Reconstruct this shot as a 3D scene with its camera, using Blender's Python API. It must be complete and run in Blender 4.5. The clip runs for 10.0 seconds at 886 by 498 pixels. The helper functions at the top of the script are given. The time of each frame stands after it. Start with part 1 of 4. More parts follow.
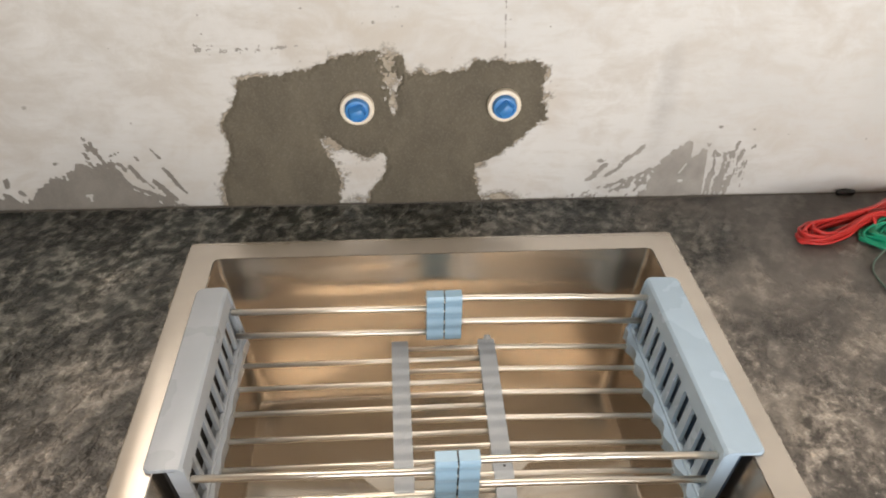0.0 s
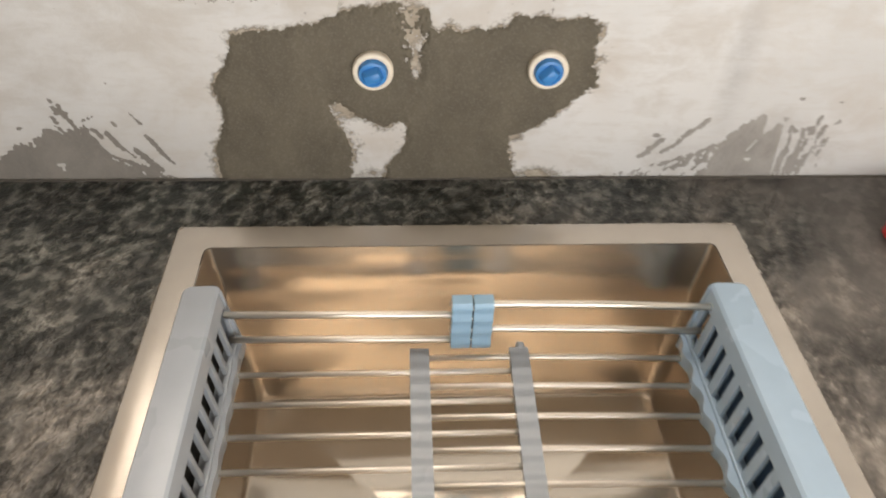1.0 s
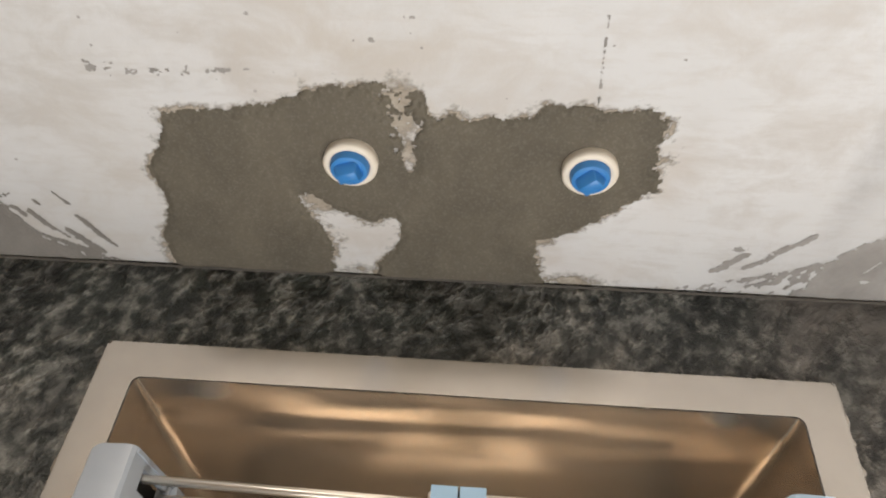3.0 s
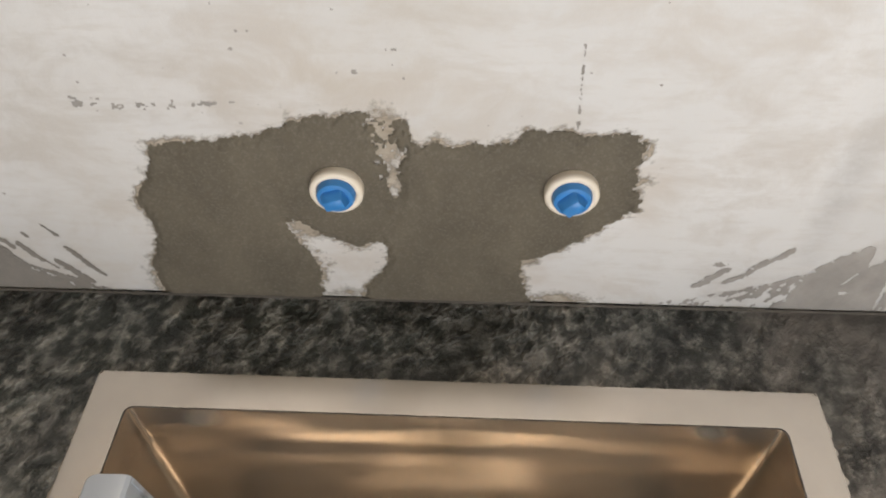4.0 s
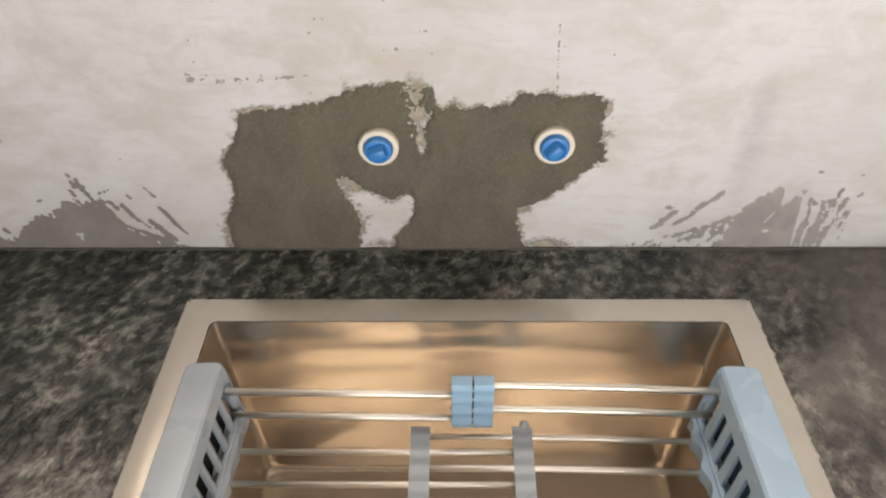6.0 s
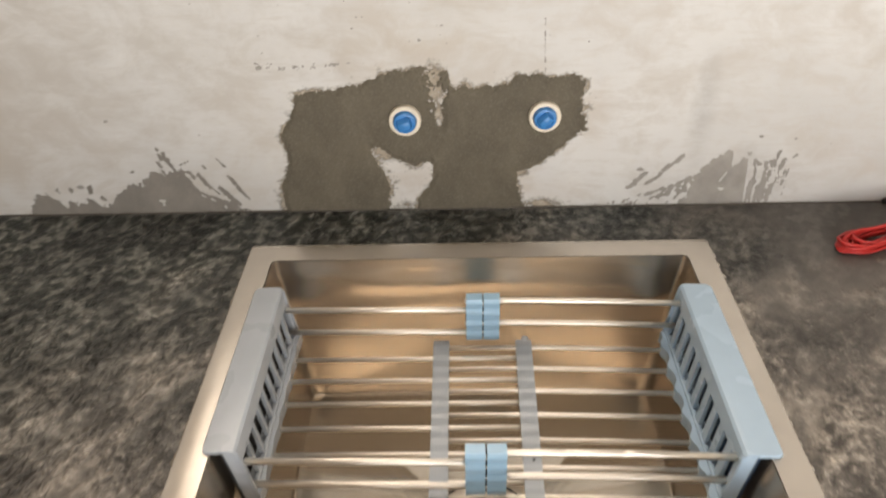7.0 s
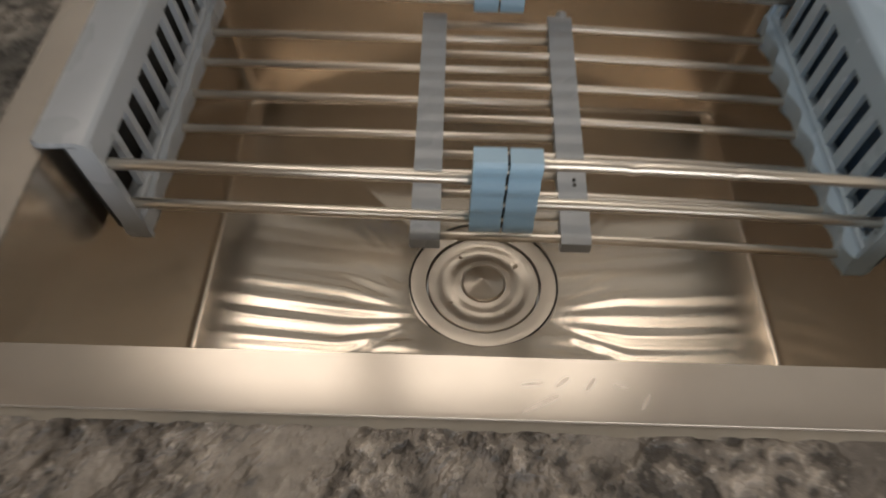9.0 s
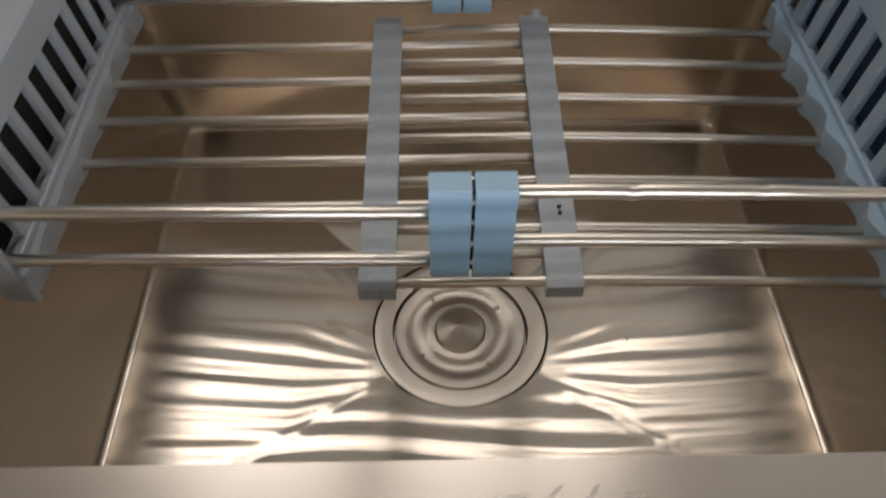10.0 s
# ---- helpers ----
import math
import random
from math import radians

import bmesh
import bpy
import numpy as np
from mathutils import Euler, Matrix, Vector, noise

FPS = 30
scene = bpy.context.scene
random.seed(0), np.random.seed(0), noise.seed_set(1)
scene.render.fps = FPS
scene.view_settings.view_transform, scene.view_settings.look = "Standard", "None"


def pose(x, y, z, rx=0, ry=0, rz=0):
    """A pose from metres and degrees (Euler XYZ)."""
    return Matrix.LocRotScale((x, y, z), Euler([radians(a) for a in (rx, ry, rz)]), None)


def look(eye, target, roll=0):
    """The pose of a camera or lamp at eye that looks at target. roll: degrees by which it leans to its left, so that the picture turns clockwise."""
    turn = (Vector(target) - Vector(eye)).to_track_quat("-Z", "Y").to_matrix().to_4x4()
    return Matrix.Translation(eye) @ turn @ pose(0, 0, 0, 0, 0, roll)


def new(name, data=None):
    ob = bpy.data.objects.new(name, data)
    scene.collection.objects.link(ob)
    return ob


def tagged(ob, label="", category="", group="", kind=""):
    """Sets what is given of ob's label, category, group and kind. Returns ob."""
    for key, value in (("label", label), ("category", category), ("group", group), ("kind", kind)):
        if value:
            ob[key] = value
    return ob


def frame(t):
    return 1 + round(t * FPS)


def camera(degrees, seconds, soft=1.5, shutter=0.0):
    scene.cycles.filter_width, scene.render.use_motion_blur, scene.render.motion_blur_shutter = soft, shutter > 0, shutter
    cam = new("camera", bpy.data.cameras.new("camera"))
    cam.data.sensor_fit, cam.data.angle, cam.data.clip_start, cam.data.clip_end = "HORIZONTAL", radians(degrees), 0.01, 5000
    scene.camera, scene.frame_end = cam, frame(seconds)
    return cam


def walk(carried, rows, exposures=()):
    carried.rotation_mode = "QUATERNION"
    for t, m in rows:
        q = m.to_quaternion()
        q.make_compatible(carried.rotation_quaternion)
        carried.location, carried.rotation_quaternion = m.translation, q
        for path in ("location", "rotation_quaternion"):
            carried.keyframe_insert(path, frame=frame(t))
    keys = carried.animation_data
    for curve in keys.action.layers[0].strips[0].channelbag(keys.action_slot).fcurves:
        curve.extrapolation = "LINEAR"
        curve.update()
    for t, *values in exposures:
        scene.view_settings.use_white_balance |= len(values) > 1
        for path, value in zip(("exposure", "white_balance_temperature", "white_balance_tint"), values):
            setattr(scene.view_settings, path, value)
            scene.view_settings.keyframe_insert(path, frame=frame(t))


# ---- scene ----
# the countertop lies at z = 0
cam = camera(60.7, 10.0, soft=1.9, shutter=0.5)
PATH = [
    (0, (-0.044, -0.655, 0.465), (0.085, 0.954, -0.715), 1.2),
    (0.5, (-0.066, -0.615, 0.455), (0.114, 0.952, -0.775), 2.0),
    (1, (-0.053, -0.526, 0.445), (0.05, 0.957, -0.893), 2.1),
    (1.5, (-0.019, -0.437, 0.44), (-0.04, 1.013, -0.938), 0.9),
    (2, (-0.002, -0.361, 0.434), (-0.074, 1.016, -1.014), 0.9),
    (2.5, (0.008, -0.297, 0.439), (-0.108, 1.021, -1.06), -0.3),
    (4, (0.012, -0.289, 0.461), (-0.066, 1.048, -1.024), -1.0),
    (4.5, (0.006, -0.319, 0.462), (-0.051, 1.046, -0.999), 0.2),
    (5, (0.007, -0.349, 0.47), (-0.067, 1.058, -0.949), -0.5),
    (6.5, (-0.022, -0.592, 0.481), (-0.026, 0.994, -0.738), -0.6),
    (7, (-0.016, -0.687, 0.496), (-0.07, 0.925, -0.687), -2.0),
    (7.5, (0.017, -0.781, 0.49), (-0.12, 0.803, -0.724), -2.3),
    (7.8, (0.013, -0.807, 0.486), (-0.148, 0.743, -0.768), -2.9),
    (8, (0.021, -0.803, 0.477), (-0.149, 0.716, -0.812), -3.1),
    (8.2, (0.007, -0.765, 0.455), (-0.122, 0.708, -0.891), -2.3),
    (8.5, (-0.004, -0.68, 0.389), (-0.1, 0.669, -1.085), -2.0),
    (8.7, (-0.021, -0.607, 0.337), (-0.019, 0.649, -1.219), 1.5),
    (9, (-0.031, -0.543, 0.271), (-0.029, 0.641, -1.34), 1.8),
    (9.3, (-0.026, -0.514, 0.22), (-0.014, 0.634, -1.418), 1.3),
    (9.5, (-0.022, -0.497, 0.211), (-0.015, 0.631, -1.441), 0.7),
    (10, (-0.015, -0.485, 0.213), (0.006, 0.747, -1.363), -0.1),
]
EXPOSURES = [(0, 0.61, 6560, 10), (1.3, 0.60, 6540, 10), (2.5, 0.58, 6330, 10), (5, 0.45, 6330, 10), (6.5, 0.58, 6530, 10), (7.5, 0.49, 6740, 10), (8, 0.50, 6580, 10),
             (8.5, 0.0, 6650, 10), (9, -0.44, 6480, 10), (9.5, -0.56, 6080, 10), (10, -0.39, 6000, 10)]
walk(cam, [(t, look(eye, target, roll)) for t, eye, target, roll in PATH], EXPOSURES)

# ---- world and light ----
world = bpy.data.worlds.new("sky")
scene.world = world
world.use_nodes = True
wn = world.node_tree.nodes
wl = world.node_tree.links
sky = wn.new("ShaderNodeTexSky")
sky.sky_type = 'NISHITA'
sky.sun_disc = False
sky.sun_elevation = radians(38)
sky.sun_rotation = radians(200)
wl.new(sky.outputs[0], wn["Background"].inputs[0])
wn["Background"].inputs[1].default_value = 0.10


def area(name, loc, aim, w, h, watts, colour):
    d = bpy.data.lights.new(name, 'AREA')
    d.shape, d.size, d.size_y, d.energy, d.color = 'RECTANGLE', w, h, watts, colour
    o = new(name, d)
    o.matrix_world = look(loc, aim)
    return o


WALL_Y = 0.0765          # face of the wall behind the counter
# sky light standing in the window over the sink, and a fill lamp added behind
area("window_light", (-0.10, WALL_Y + 0.12, 0.91), (-0.10, -1.0, 0.81), 0.86, 1.0, 12.5, (1.0, 0.875, 0.74))
area("rear_fill_light", (0.40, -1.95, 0.06), (0.40, 0.0, 0.16), 1.5, 1.74, 36.0, (1.0, 0.96, 0.93))


# ---- materials ----
class Mat:
    def __init__(self, name, colour, rough=0.5, metal=0.0):
        self.m = bpy.data.materials.new(name)
        self.m.use_nodes = True
        self.n, self.l = self.m.node_tree.nodes, self.m.node_tree.links
        self.b = self.n["Principled BSDF"]
        self.b.inputs["Base Color"].default_value = (*colour, 1)
        self.b.inputs["Roughness"].default_value = rough
        self.b.inputs["Metallic"].default_value = metal
        self.co = self.n.new("ShaderNodeTexCoord").outputs["Object"]

    def scaled(self, s, rot=0.0):
        k = self.n.new("ShaderNodeMapping")
        k.inputs["Scale"].default_value = s
        k.inputs["Rotation"].default_value = (0, 0, rot)
        self.l.new(self.co, k.inputs[0])
        return k.outputs[0]

    def noise(self, scale, detail=4, rough=0.55, co=None, dist=0.0):
        k = self.n.new("ShaderNodeTexNoise")
        for key, v in (("Scale", scale), ("Detail", detail), ("Roughness", rough), ("Distortion", dist)):
            k.inputs[key].default_value = v
        self.l.new(co or self.co, k.inputs["Vector"])
        return k.outputs["Fac"]

    def ramp(self, fac, stops, mode='LINEAR'):
        k = self.n.new("ShaderNodeValToRGB")
        k.color_ramp.interpolation = mode
        while len(k.color_ramp.elements) < len(stops):
            k.color_ramp.elements.new(0.5)
        for e, (p, c) in zip(k.color_ramp.elements, stops):
            e.position = p
            e.color = (*c, 1) if isinstance(c, tuple) else (c, c, c, 1)
        self.l.new(fac, k.inputs[0])
        return k.outputs[0]

    def mix(self, fac, a, b, how='MIX'):
        k = self.n.new("ShaderNodeMix")
        k.data_type, k.blend_type = 'RGBA', how
        for socket, v in ((k.inputs[0], fac), (k.inputs[6], a), (k.inputs[7], b)):
            if isinstance(v, tuple):
                socket.default_value = (*v, 1)
            elif isinstance(v, float):
                socket.default_value = v
            else:
                self.l.new(v, socket)
        return k.outputs[2]

    def math(self, op, a, b=0.0):
        k = self.n.new("ShaderNodeMath")
        k.operation = op
        for socket, v in ((k.inputs[0], a), (k.inputs[1], b)):
            if isinstance(v, (int, float)):
                socket.default_value = v
            else:
                self.l.new(v, socket)
        return k.outputs[0]

    def blob(self, x, z, rx, rz):
        """1 at a place on an x-z wall, falling softly to 0 at the given half sizes."""
        k = self.n.new("ShaderNodeMapping")
        k.inputs["Scale"].default_value = (1 / rx, 0, 1 / rz)
        k.inputs["Location"].default_value = (-x / rx, 0, -z / rz)
        self.l.new(self.co, k.inputs[0])
        d = self.n.new("ShaderNodeVectorMath")
        d.operation = 'LENGTH'
        self.l.new(k.outputs[0], d.inputs[0])
        return self.ramp(d.outputs["Value"], [(0.0, 1.0), (1.0, 0.0)])

    def colour(self, v):
        self.l.new(v, self.b.inputs["Base Color"])

    def rough(self, v):
        self.l.new(v, self.b.inputs["Roughness"])

    def bump(self, h, strength=0.3, dist=0.001, after=None):
        k = self.n.new("ShaderNodeBump")
        k.inputs["Strength"].default_value = strength
        k.inputs["Distance"].default_value = dist
        self.l.new(h, k.inputs["Height"])
        if after is not None:
            self.l.new(after, k.inputs["Normal"])
        self.l.new(k.outputs[0], self.b.inputs["Normal"])
        return k.outputs[0]


def steel(name, tint, rough, grain=(14, 900, 900), stain=0.10, brushed=0.0, lines=0.08, metal=1.0):
    k = Mat(name, tint, rough, metal)
    hair = k.noise(1.0, 3, 0.6, k.scaled(grain))
    blot = k.noise(9.0, 4, 0.6)
    smear = k.noise(60.0, 5, 0.7)
    dark = tuple(c * (1 - stain * 2.2) for c in tint)
    c = k.mix(k.ramp(blot, [(0.35, 0.0), (0.68, 1.0)]), tint, dark)
    k.colour(k.mix(k.math('MULTIPLY', k.ramp(smear, [(0.55, 0.0), (0.75, 1.0)]), stain), c, (0.35, 0.31, 0.26)))
    k.rough(k.math('ADD', k.math('MULTIPLY', hair, min(0.03, lines)), k.math('ADD', k.math('MULTIPLY', blot, 0.08), rough - 0.04)))
    if lines:
        k.bump(hair, lines, 0.0003)
    if brushed:
        t = k.n.new("ShaderNodeTangent")
        t.direction_type, t.uv_map = 'UV_MAP', "brush"
        k.l.new(t.outputs[0], k.b.inputs["Tangent"])
        k.b.inputs["Anisotropic"].default_value = brushed
    return k.m


M_RIM = steel("brushed_steel", (0.655, 0.60, 0.53), 0.25, (14, 1500, 1500), 0.08, 0.80, 0.001, 0.72)
M_BOWL = steel("satin_steel", (0.66, 0.585, 0.495), 0.23, (900, 900, 18), 0.0, 0.6, 0.0, 0.92)
M_DISH = steel("drawn_steel", (0.70, 0.63, 0.535), 0.165, (18, 900, 900), 0.015, 0.85, 0.006, 0.92)
M_STAMP = steel("worn_stamp_steel", (0.62, 0.575, 0.52), 0.33, (14, 900, 900), 0.08, 0.0, 0.02, 0.72)
M_DRAIN = steel("polished_steel", (0.62, 0.565, 0.49), 0.33, (60, 60, 60), 0.03, 0.0, 0.01)
M_ROD = steel("satin_rod_steel", (0.84, 0.78, 0.69), 0.29, (30, 400, 400), 0.03, 0.0, 0.0, 0.94)


def plastic(name, a, b, rough):
    k = Mat(name, a, rough)
    k.colour(k.mix(k.ramp(k.noise(26, 5, 0.6), [(0.30, 0.0), (0.8, 1.0)]), a, b))
    k.rough(k.math('ADD', k.math('MULTIPLY', k.noise(14, 3), 0.08), rough - 0.04))
    k.bump(k.noise(700, 2), 0.08, 0.0003)
    return k.m


M_BLUE = plastic("pale_blue_plastic", (0.46, 0.605, 0.745), (0.42, 0.555, 0.69), 0.27)
M_CLIP = plastic("sky_blue_plastic", (0.35, 0.555, 0.735), (0.32, 0.51, 0.675), 0.32)
# shade behind the right end's slots, put into a dark navy colour
M_SLOT_SHADE = plastic("navy_slot_shade", (0.035, 0.075, 0.14), (0.028, 0.06, 0.11), 0.5)
M_GREY = plastic("grey_plastic", (0.43, 0.47, 0.515), (0.385, 0.425, 0.465), 0.28)
M_CREAM = plastic("cream_pipe_plastic", (0.82, 0.76, 0.65), (0.74, 0.65, 0.51), 0.40)
M_PLUG = plastic("bright_blue_plastic", (0.05, 0.24, 0.58), (0.035, 0.19, 0.48), 0.38)
M_RED = plastic("red_insulation", (0.55, 0.03, 0.025), (0.46, 0.02, 0.02), 0.40)
M_GREEN = plastic("green_insulation", (0.01, 0.36, 0.20), (0.01, 0.28, 0.16), 0.40)
M_DULL = plastic("dusty_green_insulation", (0.10, 0.15, 0.12), (0.07, 0.10, 0.085), 0.5)
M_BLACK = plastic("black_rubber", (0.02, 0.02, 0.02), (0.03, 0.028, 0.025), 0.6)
M_JOINT = plastic("dark_mortar", (0.11, 0.096, 0.078), (0.06, 0.054, 0.046), 0.8)
M_SEAL = plastic("grey_sealant", (0.30, 0.26, 0.205), (0.19, 0.17, 0.14), 0.75)
M_CHALK = plastic("pale_sealant", (0.60, 0.56, 0.50), (0.46, 0.43, 0.38), 0.7)


def granite():
    k = Mat("dark_granite", (0.08, 0.075, 0.07), 0.45)

    def slanted(angle, stretch):
        """Coordinates drawn out along a slanting grain."""
        turn = k.n.new("ShaderNodeMapping")
        turn.inputs["Rotation"].default_value = (0, 0, -angle)
        k.l.new(k.co, turn.inputs[0])
        pull = k.n.new("ShaderNodeMapping")
        pull.inputs["Scale"].default_value = (1, stretch, 1)
        k.l.new(turn.outputs[0], pull.inputs[0])
        return pull.outputs[0]

    broad = k.noise(3.2, 3, 0.5, None, 0.5)
    drift = k.noise(7.5, 5, 0.55, slanted(0.95, 1.9), 0.5)
    vein = k.noise(20, 5, 0.58, slanted(1.0, 1.35), 0.2)
    chunk = k.noise(74, 3, 0.58, slanted(1.05, 1.1), 0.0)
    relief = k.noise(125, 3, 0.55, slanted(1.1, 1.1), 0.0)
    crumb = k.noise(320, 3, 0.65)
    where = k.n.new("ShaderNodeSeparateXYZ")
    k.l.new(k.co, where.inputs[0])
    near = k.math('MULTIPLY', where.outputs[1], -1.0)
    # dark stone along the wall and to the west, paler and dustier towards the front and east,
    # rough along the front edge, smoothed by a dull film of dust to the east of the sink
    dusty = k.ramp(k.math('ADD', k.math('MULTIPLY', near, 2.0), k.math('ADD', k.math('MULTIPLY', drift, 0.9), k.math('MULTIPLY', where.outputs[0], 0.6))), [(0.36, 0.0), (1.0, 1.0)])
    front = k.ramp(near, [(0.26, 0.0), (0.42, 1.0)])
    east = k.ramp(k.math('ADD', where.outputs[0], k.math('MULTIPLY', k.math('SUBTRACT', drift, 0.5), 0.5)), [(0.22, 0.0), (0.34, 1.0)])
    film = k.math('MULTIPLY', east, k.ramp(k.math('ADD', near, k.math('MULTIPLY', k.math('SUBTRACT', vein, 0.5), 0.5)), [(0.08, 1.0), (0.24, 0.0)]))
    clean = k.ramp(chunk, [(0.41, (0.024, 0.028, 0.023)), (0.47, (0.046, 0.050, 0.043)), (0.52, (0.086, 0.088, 0.077)), (0.60, (0.160, 0.160, 0.143))])
    dull = k.ramp(chunk, [(0.36, (0.100, 0.090, 0.079)), (0.47, (0.138, 0.124, 0.109)), (0.57, (0.182, 0.164, 0.144)), (0.69, (0.28, 0.252, 0.220))])
    c = k.mix(dusty, clean, dull)
    # long pale drifts and dark veins
    c = k.mix(1.0, c, k.ramp(drift, [(0.36, 0.62), (0.50, 1.0), (0.62, 1.5)]), 'MULTIPLY')
    c = k.mix(1.0, c, k.ramp(vein, [(0.38, 0.58), (0.48, 0.95), (0.60, 1.3)]), 'MULTIPLY')
    patch = k.math('MULTIPLY', k.ramp(drift, [(0.50, 0.0), (0.60, 1.0)]), k.ramp(vein, [(0.42, 0.1), (0.56, 1.0)]))
    c = k.mix(k.math('MULTIPLY', k.math('MULTIPLY', patch, dusty), 0.62), c, k.mix(1.0, (0.30, 0.268, 0.228), k.ramp(chunk, [(0.38, 0.55), (0.60, 1.25)]), 'MULTIPLY'))
    pitted = k.ramp(k.noise(15, 5, 0.6, slanted(1.0, 1.4), 0.15), [(0.44, 0.28), (0.53, 1.0)])
    rugged = k.math('MAXIMUM', k.math('MULTIPLY', patch, 0.8), k.math('MAXIMUM', front, 0.65))
    rugged = k.math('MULTIPLY', k.math('MULTIPLY', rugged, pitted), k.math('SUBTRACT', 1.0, k.math('MULTIPLY', film, 0.85)))
    c = k.mix(rugged, c, k.mix(1.0, c, k.ramp(relief, [(0.395, 0.20), (0.45, 0.88), (0.55, 1.05), (0.60, 1.5), (0.65, 1.9)]), 'MULTIPLY'))
    c = k.mix(k.math('MULTIPLY', k.ramp(k.math('ADD', near, k.math('MULTIPLY', drift, 0.2)), [(0.44, 0.0), (0.54, 1.0)]), k.ramp(pitted, [(0.3, 0.55), (0.9, 0.14)])), c, k.mix(1.0, (0.31, 0.278, 0.243), k.ramp(vein, [(0.38, 0.6), (0.6, 1.3)]), 'MULTIPLY'))
    fleck = k.math('MULTIPLY', k.ramp(relief, [(0.55, 0.0), (0.60, 1.0)]), k.ramp(crumb, [(0.50, 0.0), (0.58, 0.9)]))
    c = k.mix(k.math('MULTIPLY', k.math('MULTIPLY', fleck, k.math('MAXIMUM', dusty, 0.3)), rugged), c, (0.55, 0.50, 0.44))
    haze = k.mix(k.ramp(drift, [(0.42, 0.0), (0.60, 1.0)]), (0.098, 0.090, 0.082), (0.158, 0.145, 0.130))
    haze = k.mix(k.math('MULTIPLY', k.ramp(vein, [(0.56, 0.0), (0.61, 1.0)]), 0.5), haze, (0.20, 0.183, 0.163))
    c = k.mix(k.math('MULTIPLY', film, 0.82), c, haze)
    k.colour(c)
    k.rough(k.math('ADD', k.math('MULTIPLY', k.math('MAXIMUM', patch, film), 0.22), k.math('ADD', k.math('MULTIPLY', crumb, 0.25), 0.28)))
    n1 = k.bump(k.math('MULTIPLY', chunk, k.math('SUBTRACT', 1.0, k.math('MULTIPLY', film, 0.8))), 0.5, 0.006)
    n2 = k.bump(k.math('MULTIPLY', relief, rugged), 1.0, 0.011, n1)
    k.bump(crumb, 0.35, 0.0008, n2)
    return k.m


M_STONE = granite()


def plaster(name, a, b, c, stains_and_shade=()):
    k = Mat(name, a, 0.85)
    broad = k.noise(3.2, 4, 0.6)
    mid = k.noise(17, 6, 0.65, k.scaled((1, 1, 1.6)), 0.4)
    wipe = k.noise(1.0, 5, 0.7, k.scaled((26, 26, 130)))
    fine = k.noise(420, 3, 0.7)
    col = k.mix(k.ramp(broad, [(0.36, 0.0), (0.66, 1.0)]), a, b)
    col = k.mix(k.math('MULTIPLY', k.ramp(mid, [(0.46, 0.0), (0.64, 1.0)]), 0.95), col, c)
    col = k.mix(k.math('MULTIPLY', k.ramp(wipe, [(0.50, 0.0), (0.66, 1.0)]), 0.55), col, c)
    for x, z, rx, rz, amount, tone in stains_and_shade:
        col = k.mix(k.math('MULTIPLY', k.math('MULTIPLY', k.blob(x, z, rx, rz), k.ramp(mid, [(0.34, 0.25), (0.62, 1.0)])), amount), col, tone)
    k.colour(col)
    n1 = k.bump(mid, 0.25, 0.003)
    n2 = k.bump(wipe, 0.25, 0.0008, n1)
    k.bump(fine, 0.2, 0.0006, n2)
    return k.m


M_WALL = plaster("whitewashed_plaster", (0.64, 0.635, 0.62), (0.55, 0.545, 0.53), (0.54, 0.515, 0.48), (
    (0.275, 0.018, 0.13, 0.055, 0.85, (0.41, 0.40, 0.385)), (0.250, 0.115, 0.019, 0.085, 0.85, (0.40, 0.395, 0.385)),
    (-0.34, 0.015, 0.14, 0.06, 0.6, (0.44, 0.40, 0.35)), (-0.16, 0.19, 0.16, 0.03, 0.4, (0.50, 0.46, 0.41)),
    (0.085, 0.015, 0.06, 0.035, 0.5, (0.50, 0.43, 0.36)), (-0.08, 0.05, 0.05, 0.06, 0.45, (0.48, 0.42, 0.35)),
    # the wide spots at x -0.62 and -0.46 paint the wall's dimmer west end
    (0.31, 0.06, 0.03, 0.03, 0.6, (0.45, 0.44, 0.42)), (-0.62, 0.12, 0.26, 0.30, 0.85, (0.44, 0.38, 0.31)), (-0.46, 0.20, 0.42, 0.30, 0.75, (0.45, 0.43, 0.40)),
    (-0.07, 0.20, 0.12, 0.07, 0.5, (0.50, 0.45, 0.38)), (-0.25, 0.10, 0.07, 0.12, 0.4, (0.52, 0.48, 0.42)), (-0.02, 0.24, 0.08, 0.04, 0.5, (0.47, 0.44, 0.39)),
    (0.13, 0.11, 0.03, 0.07, 0.4, (0.52, 0.46, 0.39)), (-0.30, 0.22, 0.16, 0.08, 0.4, (0.50, 0.48, 0.44))))
M_ROOM = plaster("room_plaster", (0.84, 0.79, 0.70), (0.80, 0.75, 0.66), (0.74, 0.68, 0.6))
# dark only so that the unseen west wall throws little light back
M_DIM = plaster("dim_side_plaster", (0.15, 0.125, 0.10), (0.13, 0.108, 0.085), (0.11, 0.09, 0.07))
M_CEIL = plaster("grey_ceiling", (0.27, 0.235, 0.195), (0.245, 0.21, 0.175), (0.21, 0.185, 0.15))
M_FLOOR = plaster("cement_floor", (0.40, 0.37, 0.33), (0.25, 0.23, 0.2), (0.2, 0.18, 0.16))


